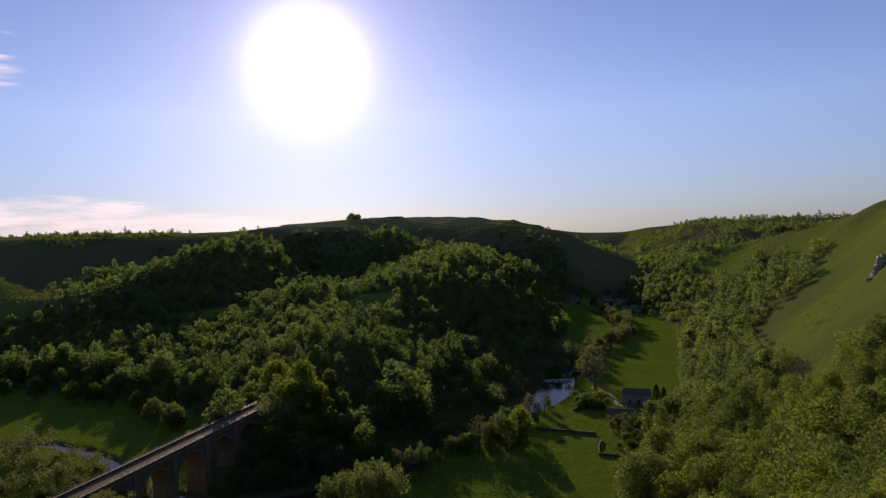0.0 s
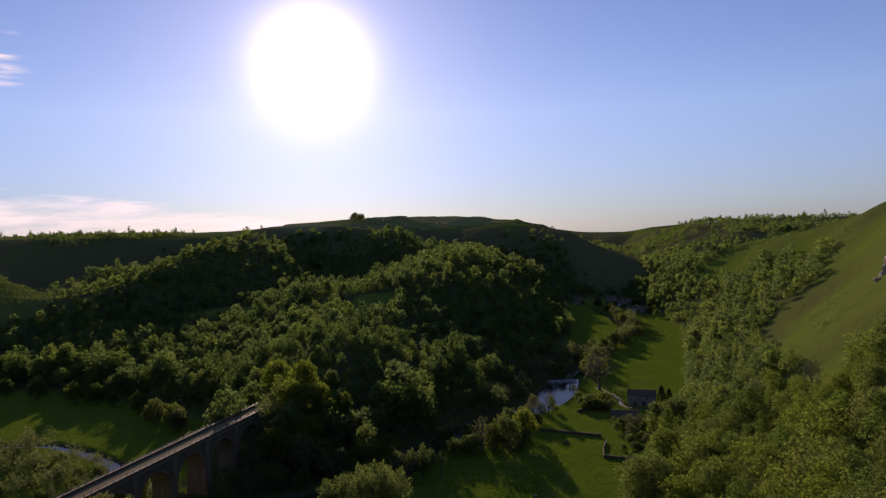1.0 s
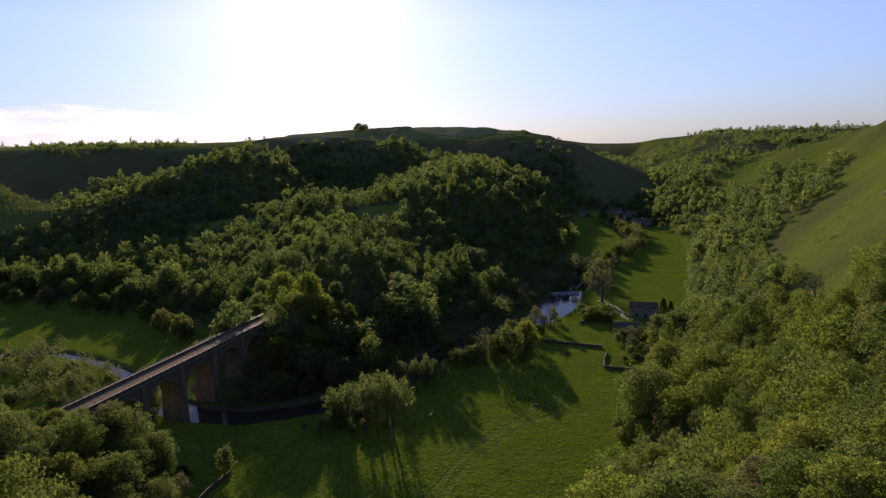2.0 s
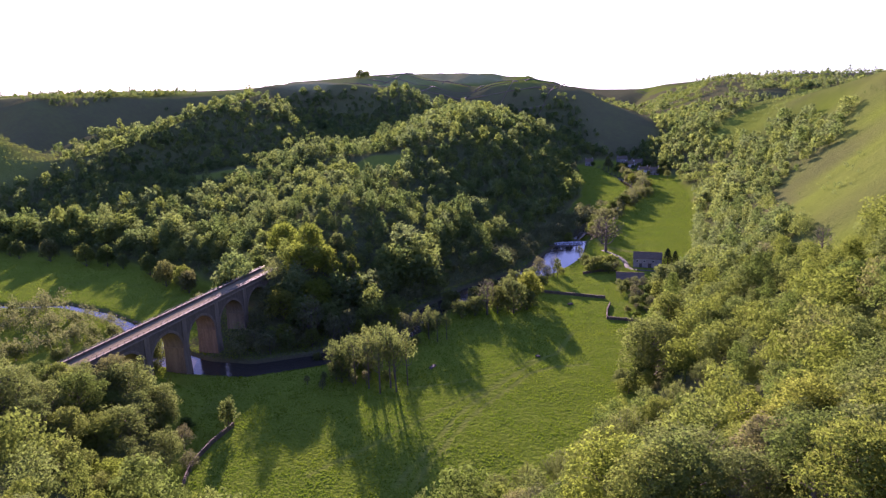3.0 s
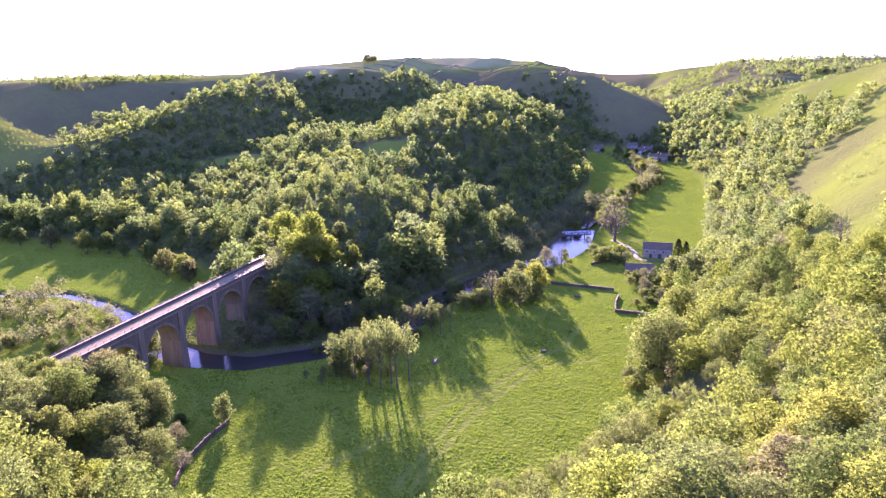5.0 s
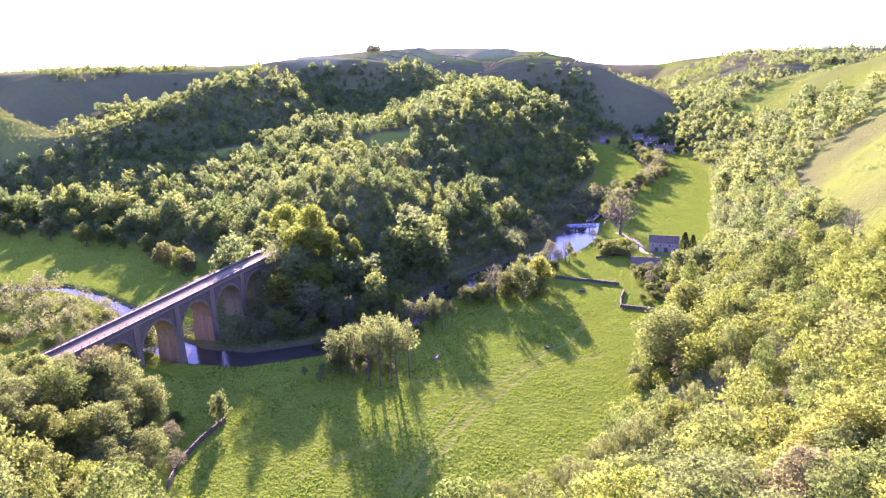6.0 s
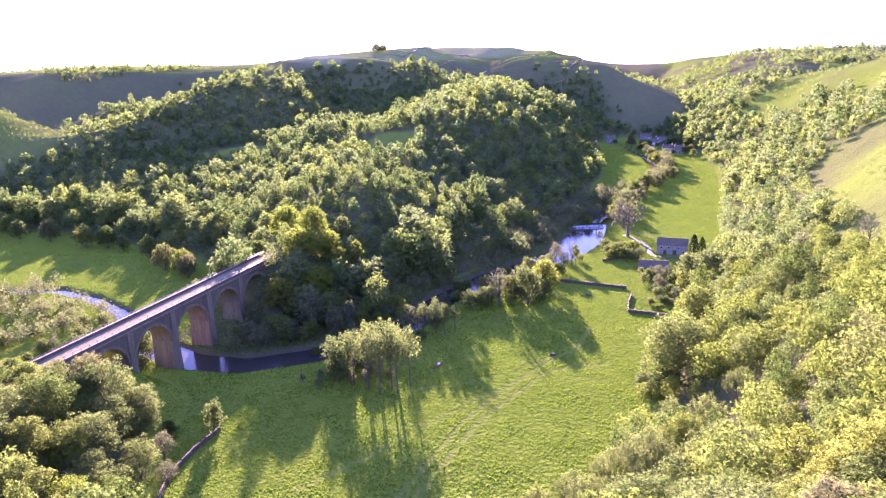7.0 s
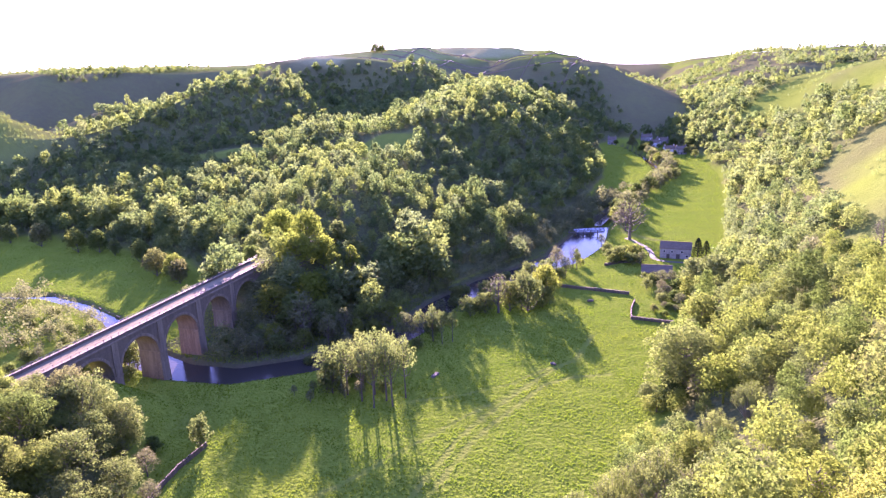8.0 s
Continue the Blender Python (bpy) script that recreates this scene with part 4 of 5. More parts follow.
# trees that stand out one by one: riverside, viaduct ends, meadow edges
for kind, x, y, h, w in (
        ("willow", -92, 211, 16, 0.95), ("willow", -88, 207, 18, 0.85), ("willow", -85, 212, 20, 0.8), ("willow", -82, 204, 20, 0.75), ("willow", -80, 209, 22, 0.75), ("willow", -77, 201, 21, 0.7), ("willow", -75, 206, 22.5, 0.75), ("willow", -72, 203, 21, 0.7), ("willow", -70, 209, 20, 0.7),
        ("willow", -76, 213, 20, 0.75), ("pale", -96, 214, 8, 1.2), ("sallow", -93, 207, 12, 0.9), ("willow", -96, 209, 15, 0.9), ("pale", -92, 219, 6, 1.3), ("twiggy", -104, 203, 3.5, 1.0), ("twiggy", -99, 206, 4, 1.0), ("twiggy", -97, 200, 4, 1.0), ("pale", -86, 216, 7, 1.2), ("twiggy", -84, 207, 5, 1.1), ("pale", -78, 211, 4, 1.1), ("twiggy", -88, 205, 5, 1.2),
        ("twiggy", -83, 248, 12, 1.0), ("willow", -79, 250, 13, 0.75), ("willow", -75, 253, 14, 0.75), ("birch", -88, 254, 15, 0.7), ("willow", -71, 251, 13, 0.75), ("willow", -68, 254, 12, 0.75), ("sallow", -76, 256, 8, 1.0), ("pale", -88, 244, 5, 1.2), ("pale", -78, 245, 4, 1.2), ("pale", -104, 240, 6, 1.0), ("pale", -112, 228, 4, 1.0),
        ("pale", -68, 280, 8, 1.3), ("sallow", -63, 284, 9, 1.2), ("bare", -58, 286, 17, 0.9), ("maple", -54, 289, 13, 1.0), ("sallow", -47, 290, 15, 1.05), ("willow", -50, 293, 17, 1.0), ("pale", -42, 296, 8, 1.3), ("oak", -42, 304, 15, 1.0), ("maple", -66, 300, 9, 1.2), ("pale", -60, 306, 7, 1.3), ("sallow", -52, 312, 9, 1.2), ("twiggy", -44, 322, 11, 1.0), ("pale", -40, 332, 6, 1.3),
        ("pale", -78, 308, 6, 1.1),
        ("twiggy", -38, 340, 9, 0.9), ("birch", -34, 350, 11, 0.8),
        ("oak", -141, 279, 16.5, 1.3), ("oak", -168, 315, 20, 1.15), ("oak", -147, 300, 15.5, 1.2), ("oak", -134, 290, 17, 1.0), ("birch", -126, 282, 17, 1.0), ("oak", -129, 264, 15, 1.4), ("maple", -119, 272, 11, 1.0),
        ("birch", -122, 291, 17, 0.8), ("ash", -166, 284, 10, 1.2), ("maple", -118, 258, 9, 1.0), ("maple", -138, 312, 13, 1.0),
        ("pale", -114, 170, 9, 0.7), ("twiggy", -133, 242, 8, 1.0), ("twiggy", -124, 236, 5, 1.2),
        ("oak", -137, 251, 14.5, 1.2), ("maple", -127, 248, 17, 1.1), ("twiggy", -121, 243, 18, 1.0), ("ash", -116, 250, 14.5, 1.1), ("twiggy", -111, 242, 12, 1.0), ("twiggy", -107, 248, 12, 1.0), ("maple", -143, 258, 8.5, 1.0), ("twiggy", -102, 238, 9, 1.1), ("maple", -130, 238, 9, 1.2), ("maple", -118, 237, 8, 1.2), ("twiggy", -138, 229, 9, 1.2), ("twiggy", -131, 227, 8, 1.2), ("maple", -125, 231, 8, 1.2), ("pale", -144, 230, 6, 1.2),
        ("sycamore", 9, 222, 21, 1.25), ("thorn", 2, 216, 6, 1.4), ("maple", 6, 214, 10, 1.3), ("thorn", 0, 224, 5, 1.4), ("ash", 9, 166, 11, 1.2), ("sycamore", 16, 262, 16, 1.1), ("sycamore", 24, 318, 15, 1.25), ("ash", 32, 300, 12, 1.2),
        ("bare", 66, 264, 12, 0.9), ("bare", -12, 412, 24, 1.2), ("bare", -15, 432, 14, 1.2), ("twiggy", -20, 447, 9, 1.2), ("sallow", -13, 456, 10, 1.2), ("maple", -22, 456, 10, 1.1), ("pale", -16, 371, 7, 1.3), ("thorn", -8, 372, 8, 1.2), ("pale", -22, 380, 6, 1.2), ("twiggy", -26, 398, 7, 1.0),
        ("thorn", -18, 364, 5, 1.3), ("thorn", -13, 366, 6, 1.3), ("pale", -9, 363, 6, 1.3), ("twiggy", -5, 362, 7, 1.2), ("thorn", -12, 377, 6, 1.3), ("pale", -20, 372, 5, 1.3), ("ash", 17, 326, 15, 1.2), ("maple", 15, 316, 11, 1.3), ("twiggy", 4, 333, 7, 1.3), ("twiggy", 8, 336, 6, 1.3), ("thorn", 0, 334, 5, 1.3), ("twiggy", 11, 306, 6, 1.2), ("twiggy", 5, 303, 3, 1.4), ("twiggy", 9, 300, 3, 1.4), ("pale", 12, 300, 3.5, 1.4), ("twiggy", 3, 316, 4, 1.4), ("twiggy", 6, 318, 5, 1.3), ("twiggy", 1, 341, 4, 1.3), ("pale", -3, 340, 3.5, 1.3), ("pale", 4, 310, 4, 1.4), ("thorn", 7, 302, 3, 1.4),
        ("sallow", -167.5, 210.5, 11, 0.75), ("pale", -172, 210, 8, 1.1), ("sallow", -180, 214, 8, 1.2), ("pale", -163, 201, 5, 1.2), ("thorn", -186, 220, 6, 1.2),
        ("twiggy", -43, 346, 12, 1.0), ("pale", -46, 338, 8, 1.3), ("bare", -36, 352, 12, 0.7), ("sallow", -53, 330, 9, 1.2), ("pale", -33, 358, 4, 1.2), ("maple", 30, 758, 8, 1.2), ("ash", -8, 765, 10, 1.2), ("maple", 19, 752, 5.5, 1.3), ("ash", 4, 800, 6, 1.3), ("maple", -4, 806, 7, 1.3), ("sycamore", 34, 780, 12, 1.2), ("maple", 10, 812, 7, 1.3), ("ash", -40, 806, 7, 1.2), ("sycamore", 18, 798, 11, 1.2), ("maple", 8, 756, 6, 1.3),
        ("fir", 21, 377, 11, 1.2), ("fir", 25, 380, 9, 1.2), ("twiggy", 4, 322, 6, 1.2), ("thorn", 10, 324, 6, 1.1), ("thorn", 1, 299, 3, 1.2), ("pale", -2, 326, 5, 1.0), ("thorn", 5, 294, 2.6, 1.3), ("thorn", 9, 312, 5, 1.2),
        ("pale", -64, 331, 6, 1.2), ("maple", -80, 302, 8, 1.1), ("pale", -78, 292, 5, 1.2), ("twiggy", -80, 280, 8, 1.1), ("pale", -76, 270, 5, 1.2), ("maple", -97, 268, 9, 1.2), ("thorn", -99, 256, 6, 1.2), ("maple", -104, 250, 8, 1.1), ("pale", -59, 340, 5, 1.2),
        # hazy sallows at the foot of the near slope
        ("spray", 1.5, 156, 13, 1.05), ("spray", -6, 158, 11, 1.0), ("spray", -14, 157, 9, 1.1), ("spray", -21, 152, 8.5, 1.1), ("spray", -28, 147, 8, 1.1), ("spray", -35, 140, 8, 1.2), ("blossom", -23, 143, 5, 1.3), ("spray", -10, 147, 10, 1.1), ("spray", 14, 178, 10, 1.0),
        ("spray", -43, 134, 8, 1.1), ("blossom", -31, 137, 5, 1.2), ("spray", 22, 190, 9, 1.0), ("spray", -52, 128, 8, 1.1), ("spray", -63, 125, 8, 1.1), ("spray", -74, 124, 7, 1.1), ("spray", -86, 126, 7, 1.2),
        ("pale", -173, 213, 9, 1.0), ("sallow", -176, 209, 10, 0.9),
        ("ash", 24, 95, 9, 1.4), ("maple", 31, 99, 9, 1.4), ("ash", 19, 103, 9, 1.4), ("maple", 36, 92, 9, 1.4), ("sycamore", 27, 107, 9, 1.4), ("maple", 40, 101, 9, 1.3), ("ash", 15, 94, 8, 1.3),
        # the clump on the near bank of the viaduct
        ("sallow", -138, 128, 12, 1.2), ("maple", -145, 142, 11, 1.2), ("sallow", -133, 119, 12, 1.2), ("ash", -124, 131, 12, 1.3), ("sallow", -147, 128, 11, 1.2), ("sallow", -116, 127, 11, 1.3), ("maple", -117, 112, 12, 1.3), ("sallow", -129, 149, 12, 1.2), ("oak", -110, 117, 10, 1.3), ("maple", -133, 146, 12, 1.2), ("sallow", -149, 152, 8, 1.2), ("maple", -151, 147, 9, 1.2), ("sallow", -146, 145, 10, 1.1), ("pale", -164.5, 150, 5, 1.2), ("thorn", -166, 156, 4.5, 1.2), ("maple", -153, 141, 9, 1.2), ("sallow", -166, 143, 7, 1.1), ("pale", -151.5, 157, 5, 1.2),
        ("sallow", -140, 152, 14, 1.1), ("sallow", -128, 147, 14, 1.1), ("maple", -150, 147, 11, 1.1), ("ash", -136, 138, 15, 1.2), ("sallow", -123, 136, 14, 1.15), ("sallow", -116, 143, 11, 1.1), ("twiggy", -119, 155, 8, 1.2),
        ("maple", -148, 132, 11, 1.1), ("sallow", -164, 138, 6, 1.1), ("maple", -127, 124, 13, 1.2), ("sallow", -142, 122, 14, 1.1), ("sallow", -131, 161, 13, 1.2), ("ash", -174, 146, 6, 1.2), ("sallow", -176, 132, 6, 1.2),
        ("sallow", -136, 157, 18.5, 1.0), ("sallow", -129, 159, 12, 1.1), ("maple", -125, 165, 5, 1.2), ("ash", -142, 158, 14.5, 1.1), ("pale", -113, 134, 8, 1.3), ("sallow", -114, 124, 10, 1.3), ("maple", -122, 128, 12, 1.2), ("twiggy", -111, 146, 6, 1.3)):
    stand(kind, x, y, h, w, group="willows on the meadow bank" if kind == "willow" else "trees by the near end of the viaduct" if x < -105 and y < 168 else "")
# row of round trees behind the lower meadow, and along the fields upstream
for x, y, h in ((-400, 353, 12), (-386, 355, 14), (-373, 349, 12), (-346, 346, 14), (-356, 358, 12), (-329, 350, 10), (-312, 338, 14), (-299, 340, 13), (-285, 336, 10), (-274, 341, 9), (-257, 324, 13), (-243, 318, 9), (-234, 306, 14), (-220, 302, 13), (-214, 297, 12)):
    stand("sycamore" if h > 11 else "maple", x, y, h, 1.0, "round green tree in the row behind the lower meadow", "row of trees behind the lower meadow")
for i, (x, y, h) in enumerate(((-25, 462, 11), (-16, 468, 12), (-26, 484, 12), (-14, 492, 13), (-24, 506, 13), (-11, 514, 14), (-21, 528, 13), (-8, 534, 12), (-15, 550, 14), (-2, 556, 14), (-8, 568, 13), (4, 572, 13), (-3, 586, 14), (9, 590, 13), (2, 604, 14),
                               (14, 606, 14), (6, 622, 13), (17, 624, 12), (12, 640, 14), (0, 640, 13), (18, 655, 12), (8, 662, 13), (-4, 664, 13), (14, 682, 12), (2, 690, 14), (-8, 700, 13), (10, 706, 12), (-3, 722, 14), (-12, 736, 13), (2, 744, 12),
                               (-14, 756, 12), (-20, 772, 10), (-28, 786, 12), (-12, 800, 9), (-34, 812, 12), (2, 790, 8), (36, 752, 12), (38, 730, 10), (-24, 828, 12), (30, 800, 12), (22, 820, 11))):
    y += rng.uniform(-9, 9)
    x = max(x + rng.uniform(-5, 3), np.interp(y, [405, 445, 540, 640, 735, 830], [-36, -32, -15, 7, -8, -34]) + rng.uniform(2, 6))
    stand(("twiggy", "sallow", "ash", "birch", "twiggy", "sallow", "maple")[i % 7], x, y, h * rng.uniform(0.55, 1.0), rng.uniform(1.0, 1.5), group="tree belt along the upstream river")
# scrub by the lower river, beside the near end of the viaduct
for _ in range(50):
    x, y = rng.uniform(-340, -172), rng.uniform(186, 256)
    r, share = seg_distance(np.array([x]), np.array([y]), RIVER)
    line = 236 + 0.2 * (x + 200) if x > -210 else 258
    if r[0] > 7.5 and y < line:
        kind = ("pale", "pale", "thorn", "twiggy", "sallow", "maple")[rng.randint(6)]
        stand(kind, x, y, rng.uniform(3, 6) if kind in ("pale", "thorn") else rng.uniform(5, 9), 1.15)
# trees that crowd the river above the weir
for x, y, h in ((-37, 452, 9), (-36, 440, 8), (-16, 450, 7)):
    stand("twiggy" if h % 2 else "maple", x, y, h, 1.2)


def scatter(seed, x0, x1, y0, y1, step):
    r = np.random.RandomState(seed)
    gx, gy = np.meshgrid(np.arange(x0, x1, step), np.arange(y0, y1, step))
    gx = gx.ravel() + r.uniform(-0.48, 0.48, gx.size) * step
    gy = gy.ravel() + r.uniform(-0.48, 0.48, gy.size) * step
    keep = r.uniform(0, 1, gx.size) < woods(gx, gy)
    gx, gy = gx[keep], gy[keep]
    for tx, ty, tr in taken:
        far = np.hypot(gx - tx, gy - ty) > tr + 1.5
        gx, gy = gx[far], gy[far]
    on_line = (np.abs(gx + 156.5) < 8.5) & (gy > 128) & (gy < 290)
    return gx[~on_line], gy[~on_line]


def in_view(x, y, left=-50, right=25):
    a = np.degrees(np.arctan2(x, y - 0))
    return (a > left) & (a < right)


# single trees of the near woods
NX, NY = scatter(5, -260, 130, 60, 300, 7.6)
sight = in_view(NX, NY - 8, -62, 36) & (np.hypot(NX, NY - 29) > 47)
NX, NY = NX[sight], NY[sight]
order = np.argsort(np.hypot(NX, NY - 20))[:128]
REACH = np.hypot(NX, NY - 20)[order].max()
for i in order:
    x, y = NX[i], NY[i]
    low = y < 175
    kind = rng.choice(["oak", "birch", "twiggy", "ash", "maple", "sycamore", "sallow", "thorn"], p=[0.14, 0.02, 0.04, 0.28, 0.28, 0.20, 0.02, 0.02] if low else [0.10, 0.06, 0.08, 0.26, 0.22, 0.20, 0.06, 0.02])
    front = y < 150 and x < 0
    tall = rng.uniform(4, 6) if kind == "thorn" or (x < -126 and y < 180) else rng.uniform(6, 9) if front else rng.uniform(8, 13)
    stand(kind, x, y, tall, rng.uniform(1.25, 1.6))


# ---------------------------------------------------------------- far woods
def far_tree(seed, radius, height, count, leaves, size):
    r = np.random.RandomState(seed)
    lobes = lobes_of(r, radius, height, height * 0.16, count, 0.58)
    stem, sides = tube([(0, 0, -1), (0, 0, height * 0.6)], [0.22, 0.08], 3)
    verts, faces, shading = leaf_blades(r, bunches(r, lobes, 3), leaves, size)
    out = stem * (1, 1, 0)
    out /= np.linalg.norm(out, axis=1)[:, None]
    return (*joined([(verts, faces), (stem, np.concatenate([sides[:, :3], sides[:, [0, 2, 3]]]))]), np.concatenate([shading, out]))


def woodland(name, label, px, py, seed, leaves, size, grow=1.0, leaf=None):
    r = np.random.RandomState(seed)
    kinds = [far_tree(seed + k, 4.4 + 0.5 * (k % 3), 8.6 + 1.1 * (k % 4), 19 + k % 6, leaves, size) for k in range(7)]
    pz = terrain(px, py)
    verts, faces, tint, shading, n = [], [], [], [], 0
    patch = 0.5 + 0.5 * waves(px, py, 55, seed + 9)
    for x, y, z, w in zip(px, py, pz, patch):
        v, f, q_n = kinds[r.randint(7)]
        a, s = r.uniform(0, 6.28), min(1.6, 0.88 * math.exp(r.normal() * 0.30)) * grow
        tall = r.uniform(1.15, 1.6) if r.uniform() < 0.3 else r.uniform(0.75, 1.1)
        s = s * 0.72 if tall > 1.12 else s
        c, q = math.cos(a) * s, math.sin(a) * s
        verts.append(np.stack([v[:, 0] * c - v[:, 1] * q + x, v[:, 0] * q + v[:, 1] * c + y, v[:, 2] * s * tall + z], 1))
        shading.append(np.stack([q_n[:, 0] * math.cos(a) - q_n[:, 1] * math.sin(a), q_n[:, 0] * math.sin(a) + q_n[:, 1] * math.cos(a), q_n[:, 2]], 1))
        faces.append(f + n)
        tint.append(np.full(len(v), min(1, max(0, 0.25 * w + r.uniform(0, 0.75))), np.float32))
        n += len(v)
    me = mesh_from(name, np.concatenate(verts), np.concatenate(faces))
    me.normals_split_custom_set_from_vertices(np.concatenate(shading))
    me.attributes.new("tint", "FLOAT", "POINT").data.foreach_set("value", np.concatenate(tint))
    me.materials.append(leaf or LEAF_HAZED)
    tagged(new(name, me), label, "woodland", kind="stuff")


PX, PY = scatter(6, -900, 420, 60, 1300, 8.0)
QX, QY = scatter(9, -60, 160, 60, 330, 7.0)
thin = np.hypot(PX, PY - 20) > 300
thin |= (PX < -60) | (PY > 330) | (PX > 160)
PX, PY = np.concatenate([PX[thin], QX]), np.concatenate([PY[thin], QY])
D = np.hypot(PX, PY - 20)
view = in_view(PX, PY) & (D < 1350) & (D > REACH - 4)
PX, PY, D = PX[view], PY[view], D[view]
free = np.ones(len(PX), bool)
for tx, ty, tr in taken:
    free &= np.hypot(PX - tx, PY - ty) > max(5, tr)
PX, PY, D = PX[free], PY[free], D[free]
by_line = (PX < -126) & (PY < 190)
woodland("embankment_scrub", "low green trees and scrub by the near end of the viaduct", PX[by_line], PY[by_line], 29, 1500, 0.2, 0.55, LEAF_FORE)
PX, PY, D = PX[~by_line], PY[~by_line], D[~by_line]
near_ring = (D < 270) & ((PX > -60) | (D < 190))
fore, close, mid_near, mid, far = near_ring, (D < 300) & ~near_ring, (D >= 300) & (D < 450), (D >= 450) & (D < 690), D >= 690
woodland("fore_wood", "yellow-green spring trees closing the canopy of the near slope", PX[fore], PY[fore], 27, 2100, 0.215, 1.12, LEAF_FORE)
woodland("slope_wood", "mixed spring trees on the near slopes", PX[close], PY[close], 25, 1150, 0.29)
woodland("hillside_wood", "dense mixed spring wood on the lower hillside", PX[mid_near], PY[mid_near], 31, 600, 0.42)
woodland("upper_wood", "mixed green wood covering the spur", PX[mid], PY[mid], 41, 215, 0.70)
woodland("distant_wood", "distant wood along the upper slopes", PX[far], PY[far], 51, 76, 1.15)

# low trees and scrub that crowd the far bank, between river and wood
r_bank = np.random.RandomState(33)
bx, by = r_bank.uniform(-190, -20, 6000), r_bank.uniform(206, 530, 6000)
rd, rs = seg_distance(bx, by, RIVER)
fd = floor_distance(bx, by)
side = inside(bx, by, RIVER[6:16] + FAR_FOOT[14:6:-1])
side |= inside(bx, by, RIVER[3:7] + FAR_FOOT[7:3:-1]) & (rd > river_width(rs) + 5)
side |= ~inside(bx, by, NEAR_SIDE) & (fd > 0) & (bx > -150) & (by < 450)
keep = side & (fd < 12) & (rd > river_width(rs) + 2.2) & ((np.abs(bx + 156) > 7) | (by > 275)) & ((bx > -150) | (by > 262))
bx, by = bx[keep][:520], by[keep][:520]
woodland("bank_scrub", "low brownish trees and scrub crowding the far river bank", bx, by, 61, 200, 0.44, 0.62, LEAF_SCRUB)
ox, oy = r_bank.uniform(-75, -30, 3000), r_bank.uniform(385, 540, 3000)
rd, rs = seg_distance(ox, oy, RIVER)
keep = inside(ox, oy, RIVER[3:7] + FAR_FOOT[7:3:-1]) & (rd > river_width(rs) + 2.5)
woodland("pool_scrub", "low dark scrub on the far bank of the pool", ox[keep][:150], oy[keep][:150], 63, 150, 0.42, 0.5, LEAF_SCRUB)
ux, uy = r_bank.uniform(-60, 40, 6000), r_bank.uniform(440, 735, 6000)
rd, rs = seg_distance(ux, uy, RIVER)
stream, verge = np.interp(uy, [405, 445, 540, 640, 735], [-36, -32, -15, 7, -8]), np.interp(uy, [412, 472, 567, 637, 713], [-10, -3, 9, 16, 31])
keep = (rd > 1.0) & (ux < verge) & ((ux > stream) | (uy < 560)) & (rd < 14) & (waves(ux, uy, 22, 38) + 0.5 * waves(ux, uy, 9, 39) > -0.25)
woodland("riverside_wood", "greyish half-leaved trees crowding the upstream river", ux[keep][:150], uy[keep][:150], 69, 260, 0.5, 0.8, LEAF_SCRUB)
# sallow scrub beside the lower river
qx, qy = r_bank.uniform(-420, -176, 3000), r_bank.uniform(196, 262, 3000)
rd, rs = seg_distance(qx, qy, RIVER)
keep = (rd > river_width(rs) + 1.5) & (qy < np.interp(qx, [-420, -300, -285, -266, -240, -213, -193, -173], [264, 264, 268, 268, 260, 247, 231, 217])) & ((qx < -205) | (waves(qx, qy, 12, 35) > 0)) & (waves(qx, qy, 17, 34) > -0.35)
woodland("river_scrub", "pale sallow scrub and rough grass by the lower river", qx[keep][:430], qy[keep][:430], 65, 170, 0.42, 0.72, LEAF_SCRUB)
# taller trees along the foot of the far wood
ex, ey = r_bank.uniform(-430, -95, 3000), r_bank.uniform(240, 420, 3000)
fd = floor_distance(ex, ey)
keep = ~inside(ex, ey, NEAR_SIDE) & (fd > np.where(ex < -200, 15, 4)) & (fd < 38) & ~((np.abs(ex + 165) < 50) & (np.abs(ey - 325) < 50)) & ((np.abs(ex + 152) > 9) | (ey > 300))
woodland("edge_wood", "tall trees along the lower edge of the far wood", ex[keep][:170], ey[keep][:170], 67, 420, 0.48, 1.5)


def bank_stones():
    """Dark edging stones along the bend of the lower river."""
    r = np.random.RandomState(36)
    chunks = []
    base = np.array([(x, y, z) for x in (-1, 1) for y in (-1, 1) for z in (-1, 1)], float)
    quads = np.array([(0, 1, 3, 2), (4, 6, 7, 5), (0, 4, 5, 1), (2, 3, 7, 6), (0, 2, 6, 4), (1, 5, 7, 3)])
    for i in range(170):
        u = i / 170 * 4.6
        k = int(u)
        (ax, ay), (bx, by) = RIVER[15 + k], RIVER[16 + k]
        dx, dy = bx - ax, by - ay
        n = math.hypot(dx, dy)
        off = 4.1 + r.uniform(-0.5, 0.5)
        p = (ax + dx * (u - k) + dy / n * off * (1 if dx < 0 else -1), ay + dy * (u - k) - dx / n * off * (1 if dx < 0 else -1), 0.5)
        a = r.uniform(0, 3.14)
        turn = np.array([(math.cos(a), -math.sin(a), 0), (math.sin(a), math.cos(a), 0), (0, 0, 1)])
        v = base * r.uniform(0.75, 1.0, base.shape) * (r.uniform(0.4, 0.9), r.uniform(0.3, 0.6), r.uniform(0.3, 0.6))
        chunks.append((v @ turn.T + p, quads))
    me = mesh_from("bank_stones", *joined(chunks), smooth_shade=False)
    me.materials.append(STONE_DARK)
    tagged(new("bank_stones", me), "dark edging stones along the river bend", "stones", kind="stuff")


bank_stones()


